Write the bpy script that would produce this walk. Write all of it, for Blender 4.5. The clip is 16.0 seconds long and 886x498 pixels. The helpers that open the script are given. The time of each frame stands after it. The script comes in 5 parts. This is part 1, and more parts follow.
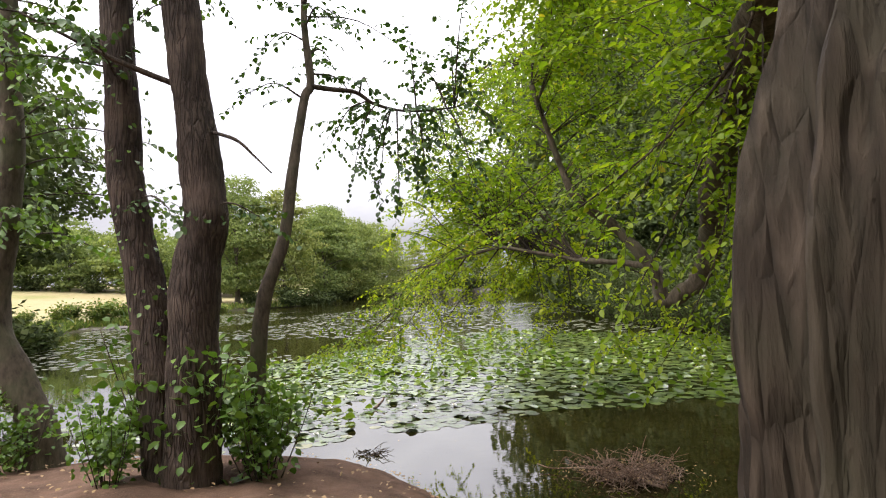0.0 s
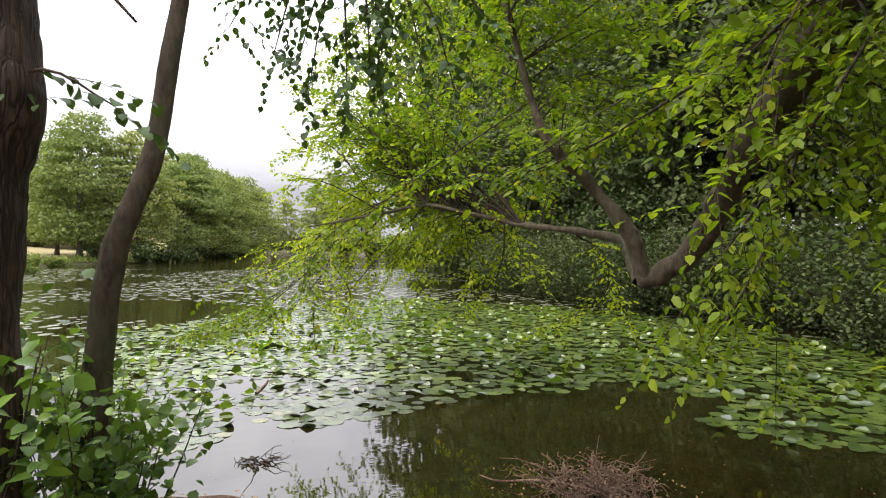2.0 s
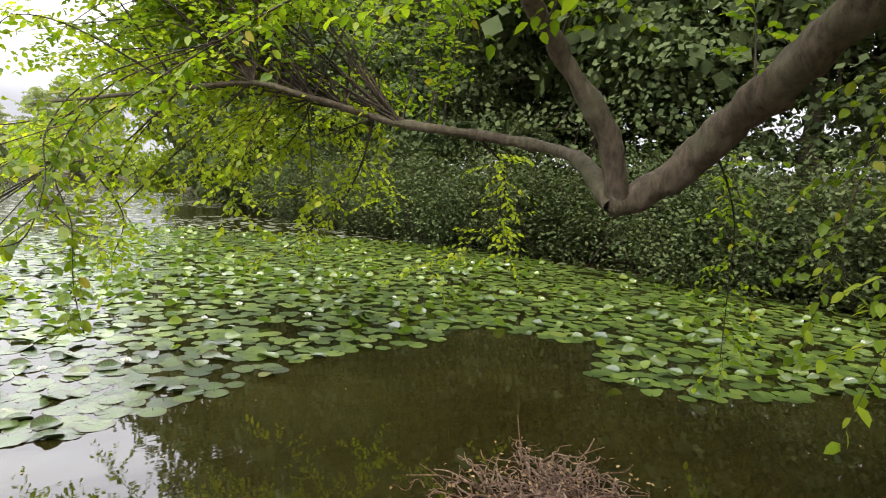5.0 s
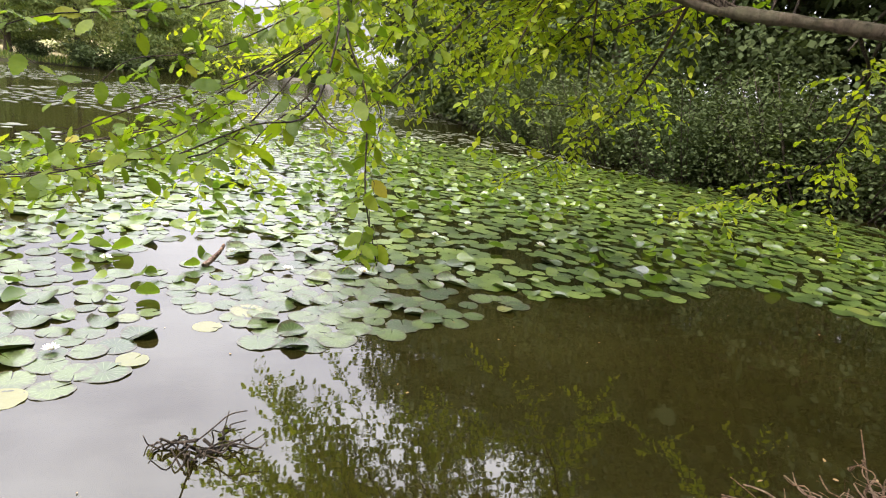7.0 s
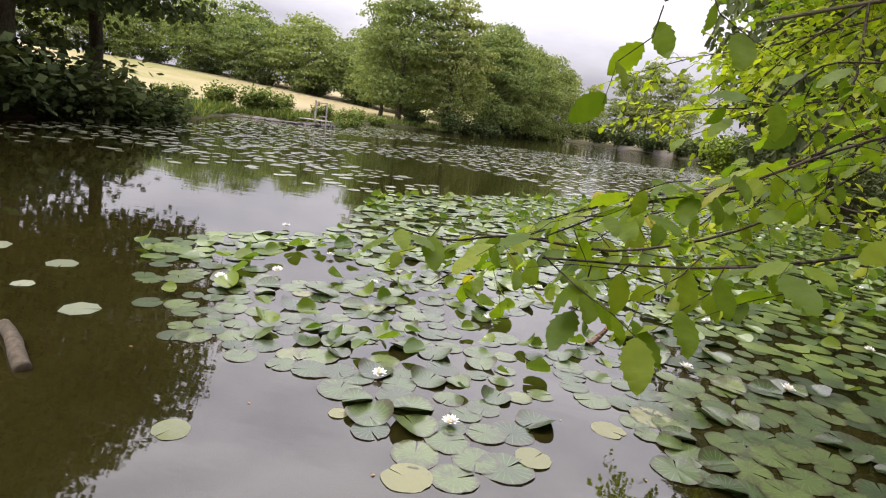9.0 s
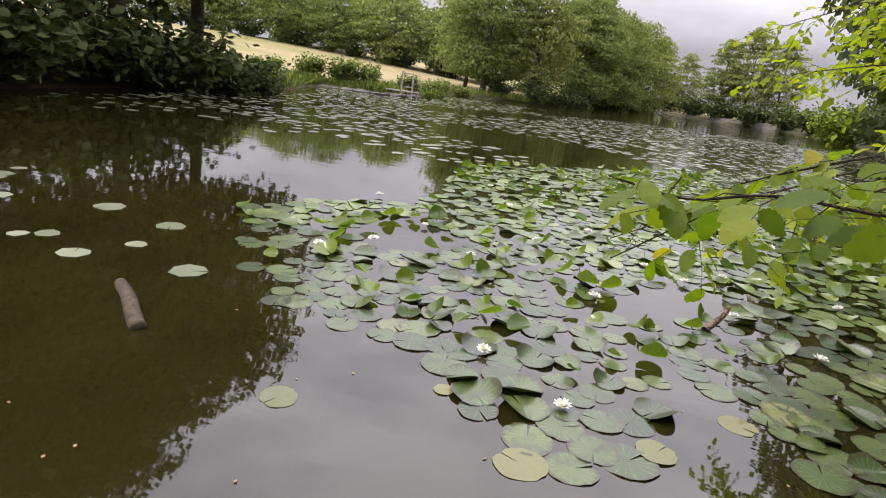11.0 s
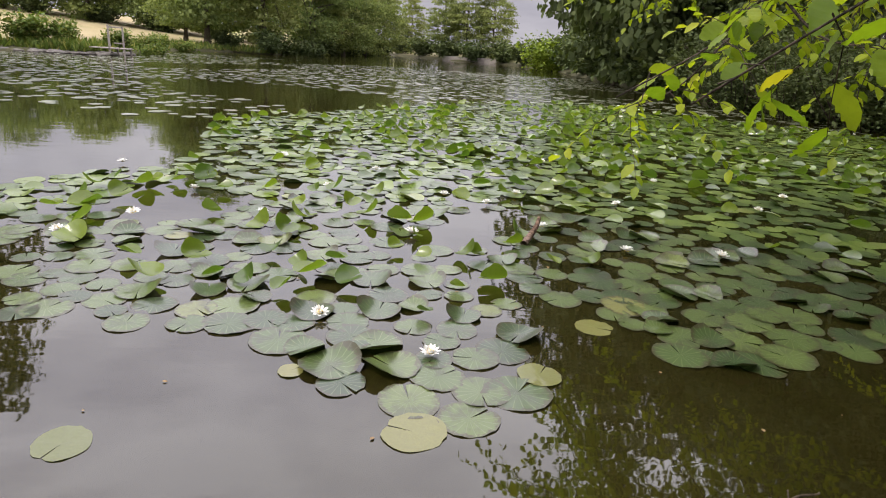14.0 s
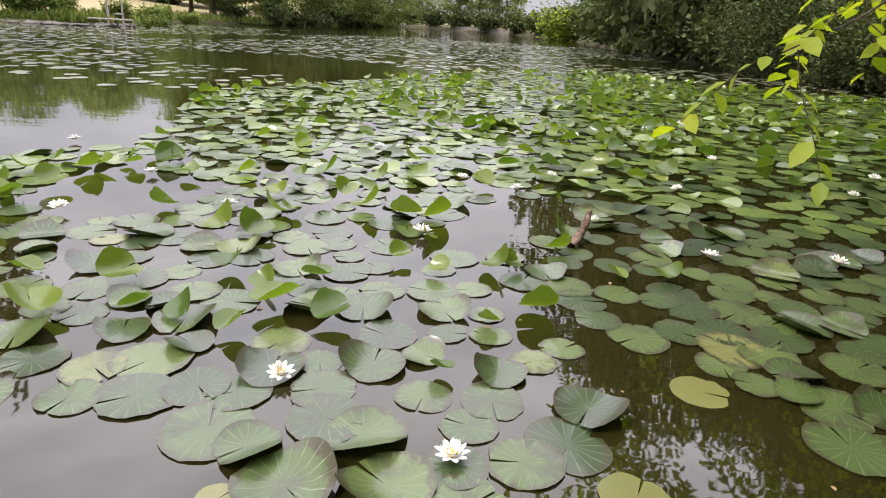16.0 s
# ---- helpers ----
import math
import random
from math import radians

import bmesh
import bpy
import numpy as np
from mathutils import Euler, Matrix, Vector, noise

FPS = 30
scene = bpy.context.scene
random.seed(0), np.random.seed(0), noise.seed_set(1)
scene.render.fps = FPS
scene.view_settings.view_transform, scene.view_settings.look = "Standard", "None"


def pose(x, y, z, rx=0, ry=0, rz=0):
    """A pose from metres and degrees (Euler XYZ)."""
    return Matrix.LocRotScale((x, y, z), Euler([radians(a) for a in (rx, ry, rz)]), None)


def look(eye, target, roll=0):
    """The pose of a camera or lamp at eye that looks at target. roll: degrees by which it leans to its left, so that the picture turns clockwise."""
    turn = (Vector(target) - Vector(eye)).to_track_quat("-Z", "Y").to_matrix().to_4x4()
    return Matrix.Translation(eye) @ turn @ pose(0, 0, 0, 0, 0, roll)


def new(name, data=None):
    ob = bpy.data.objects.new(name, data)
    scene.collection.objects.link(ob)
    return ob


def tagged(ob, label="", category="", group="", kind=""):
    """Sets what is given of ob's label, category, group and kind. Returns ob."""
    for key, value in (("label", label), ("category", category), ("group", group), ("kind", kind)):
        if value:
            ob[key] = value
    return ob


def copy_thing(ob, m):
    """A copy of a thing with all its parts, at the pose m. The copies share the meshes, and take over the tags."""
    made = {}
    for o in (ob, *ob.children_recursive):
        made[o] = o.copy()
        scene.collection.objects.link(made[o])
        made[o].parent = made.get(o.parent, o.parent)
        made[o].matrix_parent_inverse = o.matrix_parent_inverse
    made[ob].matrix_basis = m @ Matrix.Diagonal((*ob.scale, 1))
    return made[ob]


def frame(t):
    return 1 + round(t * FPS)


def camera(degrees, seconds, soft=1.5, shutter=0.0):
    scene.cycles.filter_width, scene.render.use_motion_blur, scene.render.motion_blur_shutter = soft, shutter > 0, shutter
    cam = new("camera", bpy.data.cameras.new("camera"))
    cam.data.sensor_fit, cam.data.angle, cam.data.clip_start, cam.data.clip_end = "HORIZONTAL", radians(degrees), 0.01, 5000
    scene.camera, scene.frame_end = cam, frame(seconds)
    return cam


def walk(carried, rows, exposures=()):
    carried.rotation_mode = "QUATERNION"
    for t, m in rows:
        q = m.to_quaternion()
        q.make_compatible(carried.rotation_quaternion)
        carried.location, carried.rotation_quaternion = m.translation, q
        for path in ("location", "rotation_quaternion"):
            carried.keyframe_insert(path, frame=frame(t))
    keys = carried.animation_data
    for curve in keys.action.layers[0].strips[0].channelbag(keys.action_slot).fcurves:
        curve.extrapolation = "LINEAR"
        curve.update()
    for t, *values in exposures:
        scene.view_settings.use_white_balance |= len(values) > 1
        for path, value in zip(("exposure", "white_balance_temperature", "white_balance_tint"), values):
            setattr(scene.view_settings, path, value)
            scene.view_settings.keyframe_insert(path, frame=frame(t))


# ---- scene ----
cam = camera(72.7, 16.0, soft=1.1)
PATH = [
    (0, (-0.105, 0.243, 2.721), (-0.089, 2.24, 2.82), -2.3),
    (0.5, (-0.258, 0.768, 2.743), (-0.347, 2.763, 2.846), -1.7),
    (1, (-0.409, 1.342, 2.697), (-0.366, 3.341, 2.765), -1.8),
    (1.5, (-0.57, 1.88, 2.655), (-0.443, 3.876, 2.669), -0.7),
    (2, (-0.723, 2.349, 2.69), (-0.288, 4.301, 2.667), 0.6),
    (2.5, (-0.859, 2.849, 2.664), (-0.25, 4.753, 2.602), 0.8),
    (3, (-1.017, 3.332, 2.605), (-0.385, 5.226, 2.49), 1.7),
    (3.5, (-0.999, 3.727, 2.543), (0.004, 5.447, 2.358), 2.1),
    (3.7, (-0.974, 3.95, 2.502), (0.173, 5.576, 2.299), 2.6),
    (5.8, (-0.78, 5.974, 2.31), (0.344, 7.607, 2.045), 4.1),
    (6, (-0.772, 6.091, 2.277), (0.368, 7.69, 1.897), 4.9),
    (6.5, (-0.832, 6.338, 2.221), (0.264, 7.924, 1.688), 7.6),
    (7, (-0.954, 6.671, 2.151), (-0.394, 8.519, 1.634), 6.7),
    (7.5, (-1.241, 7.054, 2.092), (-1.011, 8.983, 1.617), 7.2),
    (8, (-1.481, 7.385, 2.011), (-1.499, 9.332, 1.555), 6.5),
    (8.5, (-1.615, 7.632, 1.965), (-1.826, 9.575, 1.539), 7.1),
    (9, (-1.787, 7.692, 1.941), (-2.237, 9.591, 1.508), 7.6),
    (9.2, (-1.853, 7.691, 1.938), (-2.416, 9.559, 1.496), 7.8),
    (11.3, (-2.093, 7.923, 1.822), (-2.771, 9.721, 1.266), 7.4),
    (11.5, (-2.134, 7.968, 1.811), (-2.641, 9.847, 1.35), 7.4),
    (12, (-2.287, 8.072, 1.72), (-2.451, 10.022, 1.305), 3.1),
    (12.5, (-2.441, 8.165, 1.618), (-2.529, 10.123, 1.221), 5.3),
    (13, (-2.553, 8.274, 1.538), (-2.634, 10.224, 1.1), 5.3),
    (13.5, (-2.546, 8.353, 1.527), (-2.51, 10.28, 0.993), 4.9),
    (14, (-2.529, 8.34, 1.548), (-2.436, 10.237, 0.924), 3.9),
    (14.5, (-2.554, 8.194, 1.606), (-2.448, 10.104, 1.024), 4.0),
    (15, (-2.553, 8.233, 1.578), (-2.449, 10.147, 1.008), 3.8),
    (15.1, (-2.553, 8.245, 1.575), (-2.449, 10.16, 1.005), 3.8),
    (15.5, (-2.516, 9.043, 1.418), (-2.435, 10.944, 0.801), 3.9),
    (16, (-2.536, 9.614, 1.331), (-2.479, 11.485, 0.626), 3.4),
]
EXPOSURES = [(0, 0.62, 6500, 12), (3.5, 0.72, 6500, 10), (6, 1.22, 6500, 9), (6.5, 1.3, 6500, 9), (7, 1.08, 6500, 12), (9, 0.38, 6500, 16), (12, 0.18, 6500, 16), (15, 0.28, 6500, 15), (16, 0.45, 6500, 15)]
walk(cam, [(t, look(eye, target, roll)) for t, eye, target, roll in PATH], EXPOSURES)

# ---- light: a bright overcast sky ----
SUN_EL, SUN_AZ = radians(52), radians(250)
world = bpy.data.worlds.new("world")
scene.world = world
world.use_nodes = True
wt = world.node_tree
wn, wl = wt.nodes, wt.links
wn.clear()
w_out = wn.new("ShaderNodeOutputWorld")
w_sky = wn.new("ShaderNodeTexSky")
w_sky.sky_type = "NISHITA"
w_sky.sun_disc = False
w_sky.sun_elevation, w_sky.sun_rotation = SUN_EL, SUN_AZ
w_sky.dust_density = 4.0
w_bg = wn.new("ShaderNodeBackground")
w_bg.inputs["Strength"].default_value = 0.10
w_co = wn.new("ShaderNodeTexCoord")
w_map = wn.new("ShaderNodeMapping")
w_map.inputs["Scale"].default_value = (1.0, 1.0, 3.2)
w_noise = wn.new("ShaderNodeTexNoise")
w_noise.inputs["Scale"].default_value = 2.2
w_noise.inputs["Detail"].default_value = 6.0
w_noise.inputs["Roughness"].default_value = 0.55
w_ramp = wn.new("ShaderNodeValToRGB")
w_ramp.color_ramp.elements[0].position, w_ramp.color_ramp.elements[0].color = 0.33, (5.6, 5.5, 6.3, 1)
w_ramp.color_ramp.elements[1].position, w_ramp.color_ramp.elements[1].color = 0.62, (10.0, 9.9, 10.3, 1)
w_sep = wn.new("ShaderNodeSeparateXYZ")
w_zen = wn.new("ShaderNodeMapRange")
w_zen.inputs["From Min"].default_value, w_zen.inputs["From Max"].default_value = 0.08, 0.52
w_zen.inputs["To Min"].default_value, w_zen.inputs["To Max"].default_value = 0.66, 3.05
w_mul = wn.new("ShaderNodeVectorMath")
w_mul.operation = "SCALE"
w_mix = wn.new("ShaderNodeMixRGB")
w_mix.inputs["Fac"].default_value = 0.88
wl.new(w_co.outputs["Generated"], w_map.inputs["Vector"])
wl.new(w_map.outputs[0], w_noise.inputs["Vector"])
wl.new(w_noise.outputs["Fac"], w_ramp.inputs["Fac"])
wl.new(w_co.outputs["Generated"], w_sep.inputs[0])
wl.new(w_sep.outputs["Z"], w_zen.inputs["Value"])
wl.new(w_ramp.outputs["Color"], w_mul.inputs[0])
wl.new(w_zen.outputs[0], w_mul.inputs["Scale"])
wl.new(w_sky.outputs["Color"], w_mix.inputs["Color1"])
wl.new(w_mul.outputs[0], w_mix.inputs["Color2"])
wl.new(w_mix.outputs[0], w_bg.inputs["Color"])
wl.new(w_bg.outputs[0], w_out.inputs["Surface"])
sun_data = bpy.data.lights.new("sun", "SUN")
sun_data.energy, sun_data.angle, sun_data.color = 2.3, radians(18), (1.0, 0.96, 0.88)
sun = new("sun", sun_data)
sun.matrix_world = look((0, 0, 60), (0 - 60 * math.cos(SUN_EL) * math.sin(SUN_AZ), 0 - 60 * math.cos(SUN_EL) * math.cos(SUN_AZ), 60 - 60 * math.sin(SUN_EL)))


# ---- materials ----
def material(name):
    m = bpy.data.materials.new(name)
    m.use_nodes = True
    n, l = m.node_tree.nodes, m.node_tree.links
    return m, n, l, n["Principled BSDF"]


def ramp(n, l, source, stops):
    r = n.new("ShaderNodeValToRGB")
    e = r.color_ramp.elements
    while len(e) < len(stops):
        e.new(0.5)
    for el, (p, c) in zip(e, stops):
        el.position, el.color = p, (*c, 1)
    l.new(source, r.inputs["Fac"])
    return r.outputs["Color"]


def noise_tex(n, l, scale, detail=5, rough=0.55, vector=None):
    t = n.new("ShaderNodeTexNoise")
    t.inputs["Scale"].default_value, t.inputs["Detail"].default_value, t.inputs["Roughness"].default_value = scale, detail, rough
    if vector is not None:
        l.new(vector, t.inputs["Vector"])
    return t.outputs["Fac"]


def mixed(n, l, fac, a, b, kind="MIX"):
    m = n.new("ShaderNodeMixRGB")
    m.blend_type = kind
    for socket, value in (("Fac", fac), ("Color1", a), ("Color2", b)):
        if isinstance(value, (int, float)):
            m.inputs[socket].default_value = value
        elif isinstance(value, tuple):
            m.inputs[socket].default_value = (*value, 1)
        else:
            l.new(value, m.inputs[socket])
    return m.outputs["Color"]


def bumped(n, l, bsdf, height, strength, distance=0.02):
    b = n.new("ShaderNodeBump")
    b.inputs["Strength"].default_value, b.inputs["Distance"].default_value = strength, distance
    l.new(height, b.inputs["Height"])
    l.new(b.outputs[0], bsdf.inputs["Normal"])


def leaf_material(name, stops, gloss=0.45, through_light=0.4, vein=0.0):
    m, n, l, b = material(name)
    g = n.new("ShaderNodeNewGeometry")
    o = n.new("ShaderNodeObjectInfo")
    tc = n.new("ShaderNodeTexCoord")
    col = ramp(n, l, g.outputs["Random Per Island"], stops)
    big = noise_tex(n, l, 0.35, 3, 0.5, g.outputs["Position"])
    col = mixed(n, l, 0.55, col, ramp(n, l, big, [(0.3, (0.55, 0.6, 0.5)), (0.7, (1.25, 1.2, 1.05))]), "MULTIPLY")
    col = mixed(n, l, 0.5, col, ramp(n, l, o.outputs["Random"], [(0.0, (0.75, 0.85, 0.8)), (1.0, (1.15, 1.1, 0.95))]), "MULTIPLY")
    fine = noise_tex(n, l, 60.0, 3, 0.6, g.outputs["Position"])
    col = mixed(n, l, 0.35, col, ramp(n, l, fine, [(0.3, (0.7, 0.75, 0.65)), (0.7, (1.2, 1.2, 1.1))]), "MULTIPLY")
    l.new(col, b.inputs["Base Color"])
    b.inputs["Roughness"].default_value = gloss
    b.inputs["Specular IOR Level"].default_value = 0.4 if gloss < 0.6 else 0.12
    bumped(n, l, b, fine, 0.25, 0.004)
    tr = n.new("ShaderNodeBsdfTranslucent")
    l.new(mixed(n, l, 1.0, col, (1.08, 1.18, 0.45), "MULTIPLY"), tr.inputs["Color"])
    mx = n.new("ShaderNodeMixShader")
    mx.inputs["Fac"].default_value = through_light
    l.new(b.outputs[0], mx.inputs[1])
    l.new(tr.outputs[0], mx.inputs[2])
    l.new(mx.outputs[0], n["Material Output"].inputs["Surface"])
    return m


def bark_material(name, dark, light, moss=None, scale=9.0, stretch=0.16, strength=0.9, cracks=1.0):
    m, n, l, b = material(name)
    tc = n.new("ShaderNodeTexCoord")
    mp = n.new("ShaderNodeMapping")
    mp.inputs["Scale"].default_value = (1, 1, stretch)
    l.new(tc.outputs["Object"], mp.inputs["Vector"])
    grain = noise_tex(n, l, scale * 2.2, 8, 0.65, mp.outputs[0])
    v = n.new("ShaderNodeTexVoronoi")
    v.feature = "DISTANCE_TO_EDGE"
    v.inputs["Scale"].default_value = scale * 1.6
    w = n.new("ShaderNodeVectorMath")
    w.operation = "MULTIPLY_ADD"
    nz = n.new("ShaderNodeTexNoise")
    nz.inputs["Scale"].default_value = scale
    l.new(mp.outputs[0], nz.inputs["Vector"])
    l.new(nz.outputs["Color"], w.inputs[0])
    w.inputs[1].default_value = (0.09, 0.09, 0.09)
    l.new(mp.outputs[0], w.inputs[2])
    l.new(w.outputs[0], v.inputs["Vector"])
    crack = ramp(n, l, v.outputs["Distance"], [(0.0, (0, 0, 0)), (0.18, (1, 1, 1))])
    col = ramp(n, l, grain, [(0.3, dark), (0.7, light)])
    col = mixed(n, l, cracks, col, mixed(n, l, crack, tuple(c * 0.5 for c in dark), col))
    blotch = noise_tex(n, l, 2.3, 4, 0.6, tc.outputs["Object"])
    col = mixed(n, l, ramp(n, l, blotch, [(0.48, (0, 0, 0)), (0.68, (0.6, 0.6, 0.6))]), col, moss or tuple(c * 1.3 for c in light))
    l.new(col, b.inputs["Base Color"])
    b.inputs["Roughness"].default_value = 0.9
    b.inputs["Specular IOR Level"].default_value = 0.2
    h = mixed(n, l, 0.6 * cracks, grain, crack)
    bumped(n, l, b, h, strength, 0.03)
    return m


HORNBEAM_LEAF = leaf_material("hornbeam_leaf", [(0.0, (0.13, 0.2, 0.014)), (0.6, (0.22, 0.3, 0.018)), (0.97, (0.33, 0.38, 0.026)), (1.0, (0.48, 0.38, 0.04))], 0.5, 0.58)
# leaves of the hanging sprays: yellower, and lightened to stand for sunlight on them
LIT_SPRAY_LEAF = leaf_material("lit_spray_leaf", [(0.0, (0.24, 0.32, 0.02)), (0.7, (0.36, 0.43, 0.026)), (1.0, (0.5, 0.52, 0.04))], 0.5, 0.6)
ALDER_LEAF = leaf_material("alder_leaf", [(0.0, (0.03, 0.07, 0.018)), (1.0, (0.075, 0.13, 0.03))], 0.5, 0.3)
SHRUB_LEAF = leaf_material("shrub_leaf", [(0.0, (0.07, 0.13, 0.025)), (0.8, (0.13, 0.22, 0.04)), (1.0, (0.2, 0.31, 0.06))], 0.4, 0.35)
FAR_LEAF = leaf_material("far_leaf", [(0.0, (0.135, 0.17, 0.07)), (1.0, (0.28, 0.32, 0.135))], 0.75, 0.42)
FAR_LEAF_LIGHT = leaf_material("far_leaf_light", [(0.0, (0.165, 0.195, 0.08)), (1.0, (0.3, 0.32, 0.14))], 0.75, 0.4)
DARK_LEAF = leaf_material("dark_leaf", [(0.0, (0.055, 0.074, 0.034)), (1.0, (0.125, 0.15, 0.07))], 0.8, 0.25)
LIME_LEAF = leaf_material("lime_leaf", [(0.0, (0.16, 0.22, 0.03)), (1.0, (0.3, 0.36, 0.05))], 0.6, 0.3)
REED_LEAF = leaf_material("reed_leaf", [(0.0, (0.09, 0.14, 0.04)), (0.8, (0.17, 0.21, 0.06)), (1.0, (0.36, 0.32, 0.14))], 0.6, 0.3)
BARK_ALDER = bark_material("alder_bark", (0.025, 0.018, 0.014), (0.1, 0.072, 0.056), None, 17.0, 0.13, 0.9, 0.7)
BARK_GREY = bark_material("grey_bark", (0.035, 0.028, 0.019), (0.135, 0.108, 0.078), (0.095, 0.1, 0.055), 9.0, 0.35, 0.6, 0.0)
BARK_HORN = bark_material("hornbeam_bark", (0.016, 0.012, 0.008), (0.075, 0.056, 0.04), (0.05, 0.045, 0.028), 9.0, 0.13, 1.0, 0.55)
BARK_TWIG = bark_material("twig_bark", (0.03, 0.024, 0.02), (0.1, 0.075, 0.055), None, 20.0, 0.3, 0.4)
DEAD_WOOD = bark_material("dead_wood", (0.1, 0.056, 0.038), (0.27, 0.175, 0.125), (0.32, 0.24, 0.19), 14.0, 0.3, 0.6)


def water_material():
    m, n, l, b = material("pond_water")
    g = n.new("ShaderNodeNewGeometry")
    murk = noise_tex(n, l, 0.5, 4, 0.6, g.outputs["Position"])
    l.new(ramp(n, l, murk, [(0.3, (0.0125, 0.0105, 0.0026)), (0.7, (0.024, 0.02, 0.005))]), b.inputs["Base Color"])
    b.inputs["Roughness"].default_value = 0.025
    b.inputs["IOR"].default_value = 1.66
    sp = n.new("ShaderNodeSeparateXYZ")
    l.new(g.outputs["Position"], sp.inputs[0])
    far = n.new("ShaderNodeMapRange")
    far.inputs["From Min"].default_value, far.inputs["From Max"].default_value = 22.0, 55.0
    far.inputs["To Min"].default_value, far.inputs["To Max"].default_value = 0.015, 0.2
    l.new(sp.outputs["Y"], far.inputs["Value"])
    mp = n.new("ShaderNodeMapping")
    mp.inputs["Scale"].default_value = (0.6, 1.4, 1.0)
    l.new(g.outputs["Position"], mp.inputs["Vector"])
    ripple = noise_tex(n, l, 2.6, 3, 0.5, mp.outputs[0])
    bp = n.new("ShaderNodeBump")
    bp.inputs["Distance"].default_value = 0.1
    l.new(far.outputs[0], bp.inputs["Strength"])
    l.new(ripple, bp.inputs["Height"])
    l.new(bp.outputs[0], b.inputs["Normal"])
    return m


def ground_material():
    m, n, l, b = material("bank_and_meadow")
    g = n.new("ShaderNodeNewGeometry")
    pos = g.outputs["Position"]
    sp = n.new("ShaderNodeSeparateXYZ")
    l.new(pos, sp.inputs[0])
    soil_n = noise_tex(n, l, 3.0, 8, 0.65, pos)
    soil = ramp(n, l, soil_n, [(0.3, (0.065, 0.04, 0.028)), (0.6, (0.15, 0.09, 0.062)), (0.8, (0.2, 0.13, 0.095))])
    litter = noise_tex(n, l, 45.0, 4, 0.7, pos)
    soil = mixed(n, l, ramp(n, l, litter, [(0.55, (0, 0, 0)), (0.72, (0.7, 0.7, 0.7))]), soil, (0.2, 0.14, 0.09))
    dry_n = noise_tex(n, l, 0.035, 5, 0.6, pos)
    meadow = ramp(n, l, dry_n, [(0.38, (0.19, 0.2, 0.07)), (0.5, (0.3, 0.255, 0.135)), (0.68, (0.38, 0.31, 0.19))])
    tuft = noise_tex(n, l, 1.6, 6, 0.7, pos)
    meadow = mixed(n, l, 0.5, meadow, ramp(n, l, tuft, [(0.3, (0.65, 0.68, 0.6)), (0.7, (1.2, 1.15, 1.1))]), "MULTIPLY")
    k = n.new("ShaderNodeMapRange")
    k.inputs["From Min"].default_value, k.inputs["From Max"].default_value = 25.0, 40.0
    l.new(sp.outputs["Y"], k.inputs["Value"])
    lo = n.new("ShaderNodeMapRange")
    lo.inputs["From Min"].default_value, lo.inputs["From Max"].default_value = 0.35, 0.75
    l.new(sp.outputs["Z"], lo.inputs["Value"])
    both = n.new("ShaderNodeMath")
    both.operation = "MULTIPLY"
    l.new(k.outputs[0], both.inputs[0])
    l.new(lo.outputs[0], both.inputs[1])
    soil = mixed(n, l, k.outputs[0], soil, ramp(n, l, soil_n, [(0.3, (0.035, 0.036, 0.018)), (0.7, (0.1, 0.095, 0.05))]))
    l.new(mixed(n, l, both.outputs[0], soil, meadow), b.inputs["Base Color"])
    b.inputs["Roughness"].default_value = 0.95
    b.inputs["Specular IOR Level"].default_value = 0.15
    bumped(n, l, b, mixed(n, l, 0.5, soil_n, litter), 0.7, 0.04)
    return m


